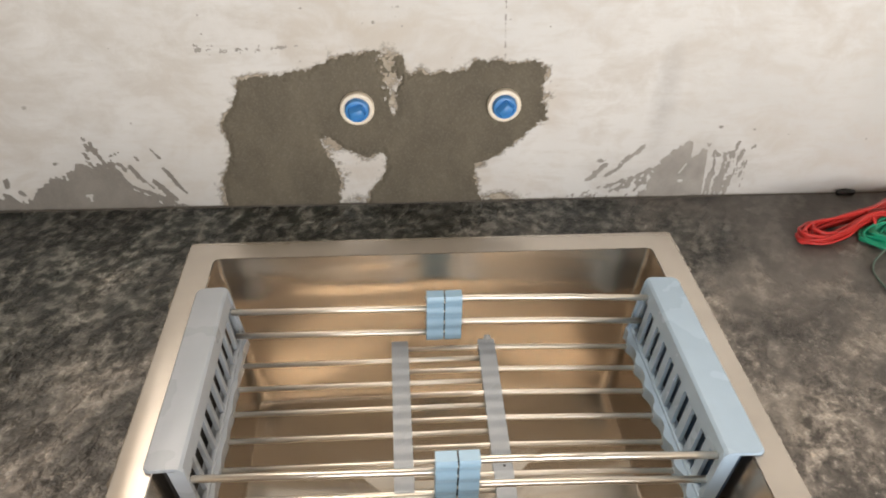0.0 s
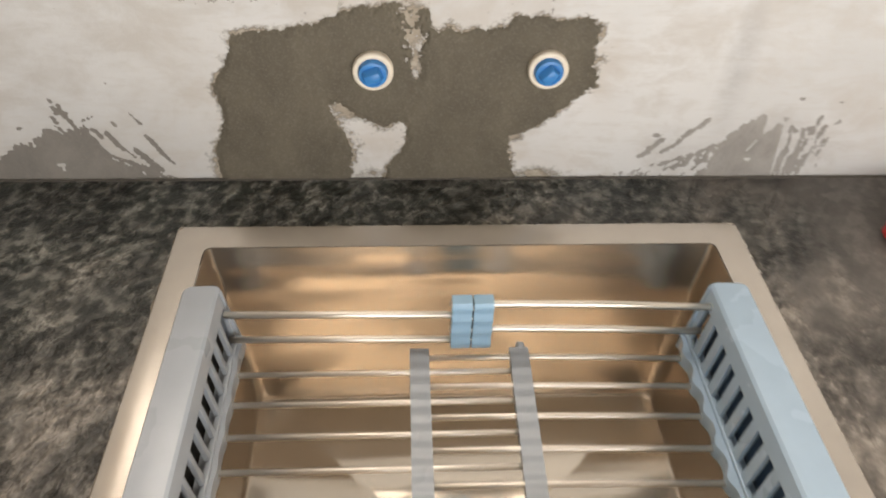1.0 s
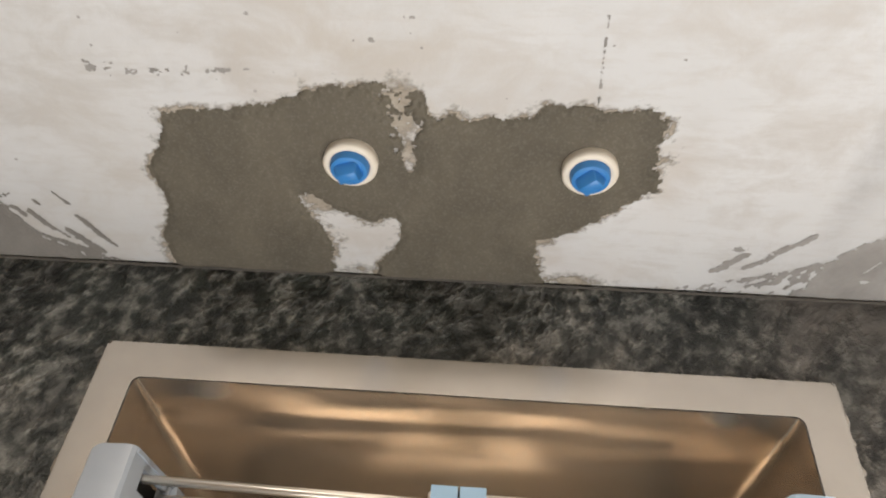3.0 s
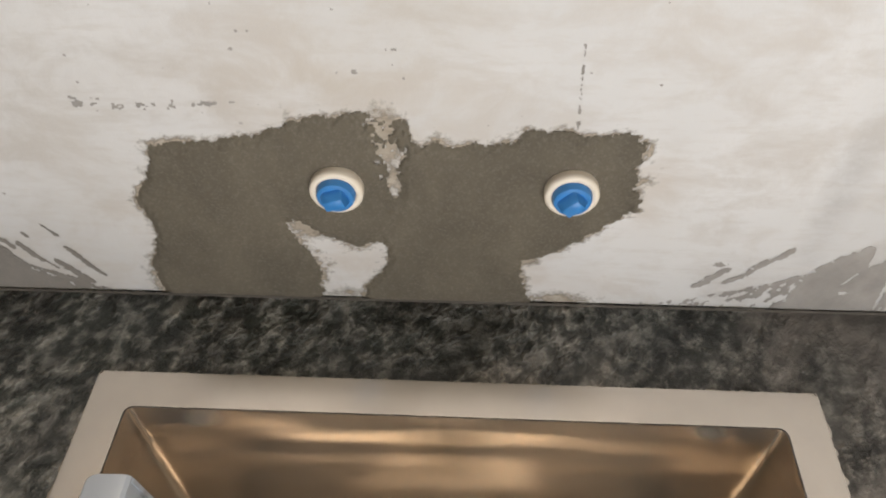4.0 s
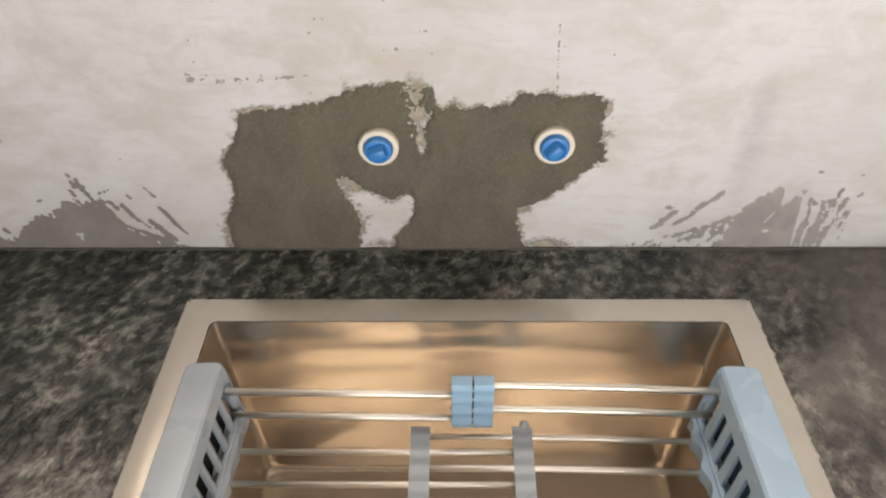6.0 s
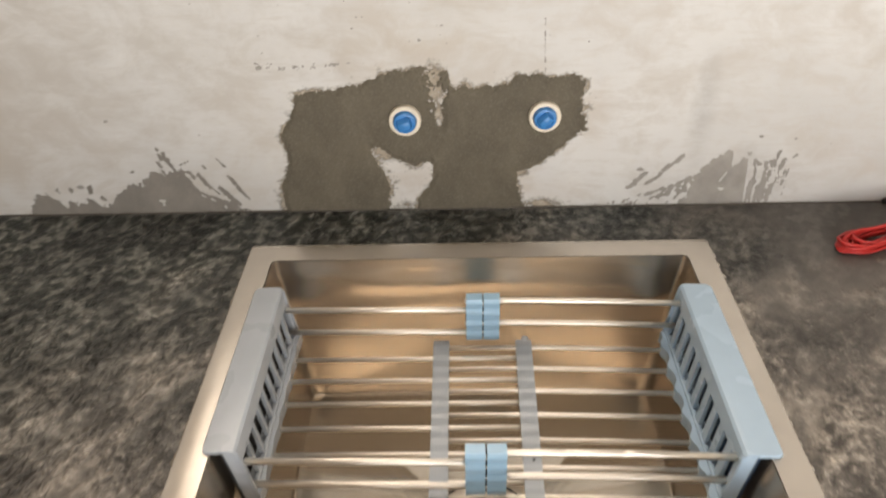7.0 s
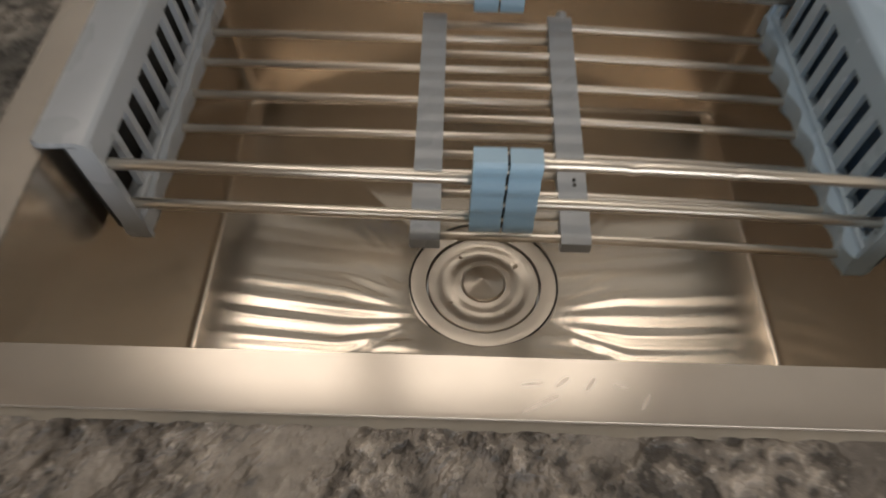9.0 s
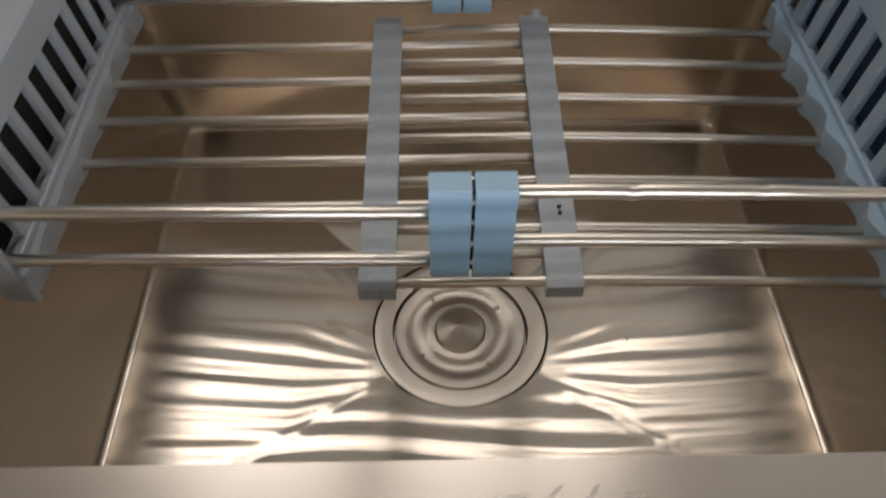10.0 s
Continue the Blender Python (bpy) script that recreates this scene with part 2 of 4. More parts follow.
def cement(name, a, b, edge):
    k = Mat(name, a, 0.8)
    n = k.noise(30, 5, 0.6, k.scaled((1, 1, 0.7)), 0.3)
    g = k.noise(520, 3, 0.75)
    c = k.mix(k.ramp(n, [(0.35, 0.0), (0.68, 1.0)]), a, b)
    c = k.mix(k.math('MULTIPLY', k.ramp(g, [(0.5, 0.0), (0.75, 1.0)]), edge), c, (0.30, 0.27, 0.23))
    k.colour(c)
    n1 = k.bump(n, 0.3, 0.002)
    k.bump(g, 0.35, 0.0008, n1)
    return k.m


M_CEMENT = cement("damp_cement", (0.130, 0.112, 0.080), (0.094, 0.081, 0.058), 0.3)
M_SMEAR = cement("grey_cement_smear", (0.24, 0.22, 0.195), (0.185, 0.17, 0.15), 0.4)
M_SCUFF = cement("grey_scuff", (0.36, 0.34, 0.315), (0.25, 0.235, 0.215), 0.3)
M_WOOD = cement("painted_frame", (0.35, 0.27, 0.18), (0.28, 0.21, 0.14), 0.1)


def stain_material(name, a, b, wide, fine, lo, hi):
    """Breaks up where it lies thin."""
    k = Mat(name, a, 0.85)
    m, g = k.noise(wide, 5, 0.65, k.scaled((1, 1, 1.5)), 0.4), k.noise(fine, 4, 0.7)
    k.colour(k.mix(k.ramp(m, [(0.38, 0.0), (0.64, 1.0)]), a, b))
    at = k.n.new("ShaderNodeAttribute")
    at.attribute_name = "dense"
    grain = k.math('ADD', k.math('MULTIPLY', m, 0.6), k.math('MULTIPLY', g, 0.4))
    k.l.new(k.ramp(k.math('ADD', at.outputs["Fac"], k.math('SUBTRACT', grain, 0.5)), [(lo, 0.0), (hi, 0.95)]), k.b.inputs["Alpha"])
    return k.m


M_FILM = stain_material("dried_cement_film", (0.30, 0.255, 0.195), (0.42, 0.37, 0.30), 70, 420, 0.16, 0.58)


# ---- building helpers ----
def thing(name, base, label, category, group=""):
    ob = new(name)
    ob.location = base
    ob.empty_display_size = 0.02
    return tagged(ob, label, category, group)


def origin(ob):
    p = Vector((0, 0, 0))
    while ob is not None:
        p = p + ob.location
        ob = ob.parent
    return p


def brush_uv(me, flat):
    """The way the sheet was brushed: U runs across the fine brush lines, along each wall."""
    uv = me.uv_layers.new(name="brush")
    for f in me.polygons:
        n = f.normal
        for li in f.loop_indices:
            v = me.vertices[me.loops[li].vertex_index].co
            uv.data[li].uv = (v.y, v.z) if abs(n.x) > 0.7 else (v.x, v.z) if abs(n.y) > 0.7 else flat(v)


def part(name, bm, material, parent, label="", smooth=None):
    """Links a bmesh, in place coordinates, as one mesh under parent."""
    me = bpy.data.meshes.new(name)
    bmesh.ops.recalc_face_normals(bm, faces=bm.faces)
    bm.to_mesh(me)
    bm.free()
    if parent is not None:
        me.transform(Matrix.Translation(-origin(parent)))
    me.materials.append(material)
    if material in (M_RIM, M_BOWL):
        brush_uv(me, (lambda v: (v.x, v.y)) if material is M_BOWL else (lambda v: (v.y, v.x)))
    if smooth is not None:
        me.shade_smooth()
        me.set_sharp_from_angle(angle=radians(smooth))
    ob = new(name, me)
    ob.parent = parent
    if label:
        tagged(ob, label)
    return ob


def solid(name, bm, material, label, category, kind="", smooth=None):
    return tagged(part(name, bm, material, None, "", smooth), label, category, "", kind)


def box(bm, x0, x1, y0, y1, z0, z1, bevel=0.0, seg=2):
    m = Matrix.LocRotScale(((x0 + x1) / 2, (y0 + y1) / 2, (z0 + z1) / 2), None, (abs(x1 - x0), abs(y1 - y0), abs(z1 - z0)))
    g = bmesh.ops.create_cube(bm, size=1, matrix=m)
    if bevel:
        edges = list({e for v in g["verts"] for e in v.link_edges})
        bmesh.ops.bevel(bm, geom=edges, offset=bevel, segments=seg, affect='EDGES', profile=0.5)
    return g["verts"]


def tube(bm, pts, r, seg=12, cap=0.35):
    """A round bar through pts with softly rounded ends."""
    pts = [Vector(p) for p in pts]
    d0, d1 = (pts[1] - pts[0]).normalized(), (pts[-1] - pts[-2]).normalized()
    stations = [(pts[0], r * 0.6)] + [(pts[0] + d0 * r * cap, r)]
    stations += [(p, r) for p in pts[1:-1]] + [(pts[-1] - d1 * r * cap, r), (pts[-1], r * 0.6)]
    rings = []
    up = Vector((0, 0, 1)) if abs(d0.z) < 0.9 else Vector((1, 0, 0))
    for i, (p, rad) in enumerate(stations):
        a, b = stations[max(i - 1, 0)][0], stations[min(i + 1, len(stations) - 1)][0]
        d = (b - a).normalized()
        u = up - d * up.dot(d)
        u.normalize()
        v = d.cross(u)
        rings.append([bm.verts.new(p + rad * (math.cos(2 * math.pi * k / seg) * u + math.sin(2 * math.pi * k / seg) * v)) for k in range(seg)])
    for a, b in zip(rings, rings[1:]):
        for k in range(seg):
            bm.faces.new((a[k], a[(k + 1) % seg], b[(k + 1) % seg], b[k]))
    bm.faces.new(rings[0][::-1])
    bm.faces.new(rings[-1])


def lathe(bm, profile, centre, axis='Z', seg=48, close=False):
    """Turns (radius, height) pairs round an axis through centre; 'Y' heights run towards the room."""
    rings = []
    for r, h in profile:
        ring = []
        for k in range(seg):
            a = 2 * math.pi * k / seg
            o = Vector((r * math.cos(a), r * math.sin(a), h)) if axis == 'Z' else Vector((r * math.cos(a), -h, r * math.sin(a)))
            ring.append(bm.verts.new(Vector(centre) + o))
        rings.append(ring)
    for a, b in zip(rings, rings[1:]):
        for k in range(seg):
            bm.faces.new((a[k], a[(k + 1) % seg], b[(k + 1) % seg], b[k]))
    if profile[0][0] > 0 and close:
        bm.faces.new(rings[0])
    if profile[-1][0] > 0 and close:
        bm.faces.new(rings[-1])


def prism(bm, outline, lo, hi, axis):
    """A closed outline of 2D points drawn out along an axis from lo to hi."""
    def at(p, w):
        return {'x': (w, p[0], p[1]), 'y': (p[0], w, p[1]), 'z': (p[0], p[1], w)}[axis]
    a = [bm.verts.new(at(p, lo)) for p in outline]
    b = [bm.verts.new(at(p, hi)) for p in outline]
    n = len(a)
    for k in range(n):
        bm.faces.new((a[k], a[(k + 1) % n], b[(k + 1) % n], b[k]))
    bm.faces.new(a[::-1])
    bm.faces.new(b)


def round_rect(x0, x1, y0, y1, r, per=8, side=70):
    """Points round a rectangle with rounded corners, anticlockwise from the right of the near side."""
    pts = []
    corners = [(x1 - r, y0 + r, -90), (x1 - r, y1 - r, 0), (x0 + r, y1 - r, 90), (x0 + r, y0 + r, 180)]
    for i, (cx, cy, a0) in enumerate(corners):
        arc = [(cx + r * math.cos(radians(a0 + 90 * k / per)), cy + r * math.sin(radians(a0 + 90 * k / per))) for k in range(per + 1)]
        pts += arc
        nx, ny, na = corners[(i + 1) % 4]
        q = (nx + r * math.cos(radians(na)), ny + r * math.sin(radians(na)))
        p = arc[-1]
        pts += [(p[0] + (q[0] - p[0]) * k / side, p[1] + (q[1] - p[1]) * k / side) for k in range(1, side)]
    return pts


def loops(bm, rings):
    for a, b in zip(rings, rings[1:]):
        n = len(a)
        for k in range(n):
            bm.faces.new((a[k], a[(k + 1) % n], b[(k + 1) % n], b[k]))


# ---- the room ----
X0, X1, YB, ZF, ZC = -0.71, 1.5, -2.0, -0.88, 1.75
WX0, WX1, WZ0, WZ1 = -0.55, 0.35, 0.40, 1.42     # window over the sink

bm = bmesh.new()
T = 0.2
box(bm, X0, WX0, WALL_Y, WALL_Y + T, ZF, ZC)
box(bm, WX1, X1, WALL_Y, WALL_Y + T, ZF, ZC)
box(bm, WX0, WX1, WALL_Y, WALL_Y + T, ZF, WZ0)
box(bm, WX0, WX1, WALL_Y, WALL_Y + T, WZ1, ZC)
solid("wall_north", bm, M_WALL, "whitewashed plaster wall with worn patches above the counter", "wall", "structure")
# unseen; set close and dark to dim the west end of the counter
bm = bmesh.new()
box(bm, X0 - T, X0, YB - T, WALL_Y + T, ZF, ZC)
solid("wall_west", bm, M_DIM, "unseen plain side wall, toned to steer the light", "wall", "structure")
# unseen; kept pale to bounce light onto the east side
bm = bmesh.new()
box(bm, X1, X1 + T, YB - T, WALL_Y + T, ZF, ZC)
solid("wall_east", bm, M_ROOM, "unseen plain side wall, toned to steer the light", "wall", "structure")
# unseen; its opening is added for the fill lamp, the head cuts reflections
bm = bmesh.new()
box(bm, X0, -0.37, YB - T, YB, ZF, ZC)
box(bm, 1.17, X1, YB - T, YB, ZF, ZC)
box(bm, -0.37, 1.17, YB - T, YB, 0.96, ZC)
solid("wall_south", bm, M_CEIL, "unseen plastered wall with a tall opening added for the fill lamp", "wall", "structure")
bm = bmesh.new()
box(bm, X0 - T, X1 + T, YB - T, WALL_Y + T, ZF - 0.1, ZF)
solid("floor", bm, M_FLOOR, "bare grey cement floor", "floor", "structure")
bm = bmesh.new()
box(bm, X0 - T, X1 + T, YB - T, WALL_Y + T, ZC, ZC + 0.1)
solid("ceiling", bm, M_CEIL, "plain bare grey ceiling", "ceiling", "structure")

# window over the sink
win = thing("window_1", (0.0, WALL_Y + 0.07, WZ0), "barred window in the wall above the sink", "window")
win["kind"] = "structure"
bm = bmesh.new()
for a in (WX0, WX1 - 0.05):
    box(bm, a, a + 0.05, WALL_Y + 0.05, WALL_Y + 0.10, WZ0, WZ1)
box(bm, WX0 + 0.05, WX1 - 0.05, WALL_Y + 0.05, WALL_Y + 0.10, WZ0, WZ0 + 0.05)
box(bm, WX0 + 0.05, WX1 - 0.05, WALL_Y + 0.05, WALL_Y + 0.10, WZ1 - 0.05, WZ1)
part("window_frame", bm, M_WOOD, win)
for x, wide in ((-0.17, 0.07), (0.12, 0.025)):
    bm = bmesh.new()
    box(bm, x, x + wide, WALL_Y + 0.055, WALL_Y + 0.095, WZ0 + 0.05, WZ1 - 0.05, 0.004)
    part("mullion", bm, M_WOOD, win)

# ---- counter ----
SX, SY0, SY1 = 0.254, -0.4240, 0.0          # outer rim of the sink
IX, IY0, IY1 = 0.2255, -0.3998, -0.029       # inner edge of the rim
CF = -0.5175
bm = bmesh.new()
TOP, BOT = -0.003, -0.033
xs = [X0, -0.239, 0.239, X1]
ys = [CF + 0.005, -0.412, -0.015, WALL_Y]
for i in range(3):
    for j in range(3):
        if (i, j) != (1, 1):
            for z in (TOP, BOT):
                bm.faces.new([bm.verts.new((x, y, z)) for x, y in ((xs[i], ys[j]), (xs[i + 1], ys[j]), (xs[i + 1], ys[j + 1]), (xs[i], ys[j + 1]))])
for a, b in (((X0, CF), (X1, CF)), ((-0.239, -0.412), (0.239, -0.412)), ((-0.239, -0.015), (0.239, -0.015)),
             ((-0.239, -0.412), (-0.239, -0.015)), ((0.239, -0.412), (0.239, -0.015))):
    hi = TOP - 0.005 if a[1] == CF else TOP
    bm.faces.new([bm.verts.new((*p, z)) for p, z in ((a, hi), (b, hi), (b, BOT), (a, BOT))])
for k in range(4):
    q = [(CF + 0.005 - 0.005 * math.sin(radians(22.5 * i)), TOP - 0.005 + 0.005 * math.cos(radians(22.5 * i))) for i in (k, k + 1)]
    bm.faces.new([bm.verts.new(p) for p in ((X0, *q[0]), (X1, *q[0]), (X1, *q[1]), (X0, *q[1]))])
bmesh.ops.remove_doubles(bm, verts=bm.verts, dist=1e-5)
solid("countertop", bm, M_STONE, "dark grey mottled granite countertop, dusty and unpolished", "countertop", "structure")
for x in (-0.64, 0.75):
    bm = bmesh.new()
    box(bm, x - 0.06, x + 0.06, CF + 0.04, WALL_Y, ZF, BOT)
    solid("wall_support", bm, M_ROOM, "plain plastered wall carrying the countertop", "wall", "structure")

# ---- sink ----
sink = thing("kitchen_sink", (0, -0.2135, -0.205), "square single-bowl stainless steel sink set into granite", "sink")
bm = bmesh.new()
rings = []
for inset, z in ((0.0, -0.0045), (0.0, -0.0004), (0.0003, 0.0), (0.003, 0.0003)):
    rings.append([bm.verts.new((x, y, z)) for x, y in round_rect(-SX + inset, SX - inset, SY0 + inset, SY1 - inset, 0.003)])
for t, z in ((0.5, 0.0003), (1.0, 0.0)):
    rings.append([bm.verts.new((x, y, z)) for x, y in round_rect(
        -SX + 0.003 + t * (SX - IX - 0.004), SX - 0.003 - t * (SX - IX - 0.004), SY0 + 0.003 + t * 0.024, SY1 - 0.003 - t * 0.025, 0.003 + 0.0035 * t)])
loops(bm, rings)
part("rim", bm, M_RIM, sink, "brushed steel rim", 40)

# ragged bead of sealant and stone dust along the rim's outer edge
bm = bmesh.new()
inner, outer, foot = [], [], []
for k, (x, y) in enumerate(round_rect(-SX, SX, SY0, SY1, 0.006, 6, 260)):
    w = (0.0030 if y < SY0 + 0.004 else 0.0010 + 0.0030 * max(0, noise.noise(Vector((y * 150, 4, 1)))) if x > SX - 0.004 else 0.0012) + 0.0026 * max(0, noise.fractal(Vector((x * 90, y * 90, 3)), 1.0, 2.0, 4)) + 0.0012 * max(0, noise.noise(Vector((x * 14, y * 14, 8))))
    d = Vector((math.copysign(1, x) if abs(x) > SX - 0.004 else 0, math.copysign(1, y + 0.21) if y > SY1 - 0.004 or y < SY0 + 0.004 else 0))
    p = Vector((x, y))
    i = p - d * 0.0006
    o = p + d * w
    inner.append(bm.verts.new((i.x, i.y, -0.0012)))
    outer.append(bm.verts.new((*(p + d * w * 0.6), -0.0018)))
    foot.append(bm.verts.new((o.x, o.y, -0.0031)))
loops(bm, [inner, outer, foot])
for f in bm.faces:
    f.material_index = 1 if f.calc_center_median().x > SX - 0.001 else 0
bead = part("sealant_bead", bm, M_SEAL, sink, "ragged grey sealant and dust along the rim", 60)
bead.data.materials.append(M_CHALK)

# worn maker's stamp on the front of the rim, only faint strokes left
for x, y, w, h, a in ((0.006, -0.4085, 0.009, 0.0012, 8), (0.018, -0.4075, 0.007, 0.0014, 40), (0.029, -0.4080, 0.007, 0.0015, 55),
                      (0.041, -0.4085, 0.006, 0.0012, -12), (0.009, -0.4170, 0.017, 0.0016, 28), (0.050, -0.4150, 0.008, 0.0014, 60)):
    bm = bmesh.new()
    bm.faces.new([bm.verts.new((0.5 * w * math.cos(t), 0.5 * h * math.sin(t), 0)) for t in (2 * math.pi * i / 18 for i in range(18))])
    bm.transform(pose(x, y, 0.00034, 0, 0, a))
    part("stamped_stroke", bm, M_STAMP, sink, "faint worn stamp in the steel", 60)

DX, DY, DR = 0.0, -0.2325, 0.0545
bm = bmesh.new()
rings = []


def wave(x, y, z):
    return 0.0010 * noise.noise(Vector((x * 7 + 3, y * 7, z * 12))) + 0.0003 * noise.noise(Vector((x * 16, y * 16 + 5, z * 26))) + (0.0013 * noise.noise(Vector((x * 9, 2, z * 48))) * math.exp(-((z + 0.030) / 0.026) ** 2) if y > -0.1 else 0)


def bowl_ring(grow, z, r, amp=1.0):
    pts = []
    for x, y in round_rect(-IX - grow, IX + grow, IY0 - grow, IY1 + grow, r):
        w = wave(x, y, z) * amp
        ex = min(1.0, max(0.0, (abs(x) - (IX - 0.02)) / 0.02))
        pts.append(bm.verts.new((x + math.copysign(w * ex, x), y + w * (1 - ex) * (1 if y > DY else -1), z)))
    return pts


rings.append(bowl_ring(0.0, 0.0, 0.0065, 0.0))
for k in range(1, 61):
    rings.append(bowl_ring(-0.025 * k / 60, -0.0015 - 0.1770 * k / 60, 0.0065 + 0.0045 * k / 60, min(1, k / 5)))
FR = 0.005
for k in range(1, 8):
    a = radians(90 * k / 8)
    rings.append(bowl_ring(-0.025 - FR * (1 - math.cos(a)), -0.1785 - FR * math.sin(a), 0.011 + 0.004 * k / 8, 1 - k / 8))


def floor_z(x, y):
    """The dished floor: four shallow falls with folds between them, and drawn ripples round the outlet."""
    ay = (y - DY) / (0.136 if y < DY else 0.1735)
    ax = abs(x) / 0.194
    z = -0.1945 + 0.0110 * max(ax, abs(ay))
    px, py = abs(x) - 0.030, y + 0.262
    wob = noise.noise(Vector((x * 7, y * 12, 4)))
    w = py / (0.16 + 0.84 * min(1, max(0, px) / 0.07))
    side = math.sin(w * 2 * math.pi / 0.0165 + 2.6 * wob + 5 * x) * min(1, math.hypot(px, py) / 0.06)
    near = math.sin(y * 2 * math.pi / 0.0185 + 1.5 * math.sin(x * 22) + 2 * wob)
    k = min(1.0, max(0.0, (ax - abs(ay)) * 6 + 0.5))
    r = math.hypot(x - DX, y - DY)
    fade = min(1, max(0, (r - 0.056) / 0.03))
    front = min(1, max(0.06, (DY + 0.01 - y) / 0.035))
    soft = noise.noise(Vector((x * 5, y * 20, 2)))
    rim = min(1, max(0, (1 - max(ax, abs(ay))) * 9))
    fold = math.exp(-((ax - abs(ay)) * 0.11 / 0.0017) ** 2) if y < DY else 0
    return z + fade * rim * ((0.00026 * side * k + 0.00031 * near * (1 - k)) * front + 0.0005 * soft + 0.00024 * fold)


edge = round_rect(-IX + 0.030, IX - 0.030, IY0 + 0.030, IY1 - 0.030, 0.015)
NR = 56
for k in range(0, NR + 1):
    t = k / NR
    ring = []
    for x, y in edge:
        # the spokes keep to the four folds
        ex, ey = (x - DX) / 0.194, (y - DY) / (0.136 if y < DY else 0.1735)
        a = math.atan2(ey, ex)
        qx, qy = DX + DR * math.cos(a), DY + DR * math.sin(a)
        u, v = x + (qx - x) * t, y + (qy - y) * t
        ring.append(bm.verts.new((u, v, floor_z(u, v))))
    rings.append(ring)
WALLS = len(rings) - NR - 1
loops(bm, rings)
per = len(edge)
bm.faces.ensure_lookup_table()
for k, f in enumerate(bm.faces):
    f.material_index = 1 if k >= (WALLS - 1) * per else 0
bowl = part("bowl", bm, M_BOWL, sink, "satin steel bowl with a dished, rippled floor", 50)
bowl.data.materials.append(M_DISH)

drain = thing("sink_strainer", (DX, DY, -0.196), "round stainless steel basket strainer in the sink floor", "strainer")
Z = -0.193
bm = bmesh.new()
lathe(bm, [(0.0572, Z - 0.001), (0.0570, Z + 0.0010), (0.0550, Z + 0.0016), (0.0480, Z + 0.0014), (0.0424, Z + 0.0010), (0.0417, Z - 0.001), (0.0416, Z - 0.010)], (DX, DY, 0), 'Z', 96)
part("flange", bm, M_DRAIN, drain, "polished steel flange", 40)
bm = bmesh.new()
lathe(bm, [(0.0549, Z + 0.0021), (0.0543, Z + 0.0023), (0.0536, Z + 0.0020), (0.0532, Z + 0.0012)], (DX, DY, 0), 'Z', 64)
part("gasket", bm, M_BLACK, drain, "dark rubber gasket")
bm = bmesh.new()
lathe(bm, [(0.0409, Z - 0.008), (0.0408, Z - 0.0002), (0.0402, Z + 0.0004), (0.036, Z + 0.0003), (0.0335, Z - 0.0001), (0.0315, Z - 0.0008), (0.0290, Z - 0.0014), (0.0262, Z - 0.0015), (0.0238, Z - 0.0011), (0.0218, Z - 0.0004), (0.0200, Z - 0.0001), (0.0165, Z)], (DX, DY, 0), 'Z', 96)
basket = part("basket", bm, M_DRAIN, drain, "", 40)
bm = bmesh.new()
lathe(bm, [(0.0166, Z - 0.003), (0.0166, Z + 0.0012), (0.0158, Z + 0.0020), (0.0150, Z + 0.0016), (0.0001, Z + 0.0062)], (DX, DY, 0), 'Z', 14)
part("knob", bm, M_DRAIN, basket, "faceted steel lifting knob", 8)
for k in range(4):
    bm = bmesh.new()
    a = radians(35 + 90 * k)
    tube(bm, [(DX + 0.026 * math.cos(a), DY + 0.026 * math.sin(a), Z - 0.004), (DX + 0.031 * math.cos(a), DY + 0.031 * math.sin(a), Z - 0.0005)], 0.0014, 8)
    part("rib", bm, M_DRAIN, basket, "", 60)

# ---- dish rack ----
rack = thing("dish_rack", (0, -0.192, -0.072), "expanding pale blue dish rack with steel rods hung in sink", "dish rack")
RY0, RY1 = -0.297, -0.083
ROD_Z = -0.061
PITCH = 0.01535
FIRST = -0.1055
FY, BY = -0.2895, -0.0985


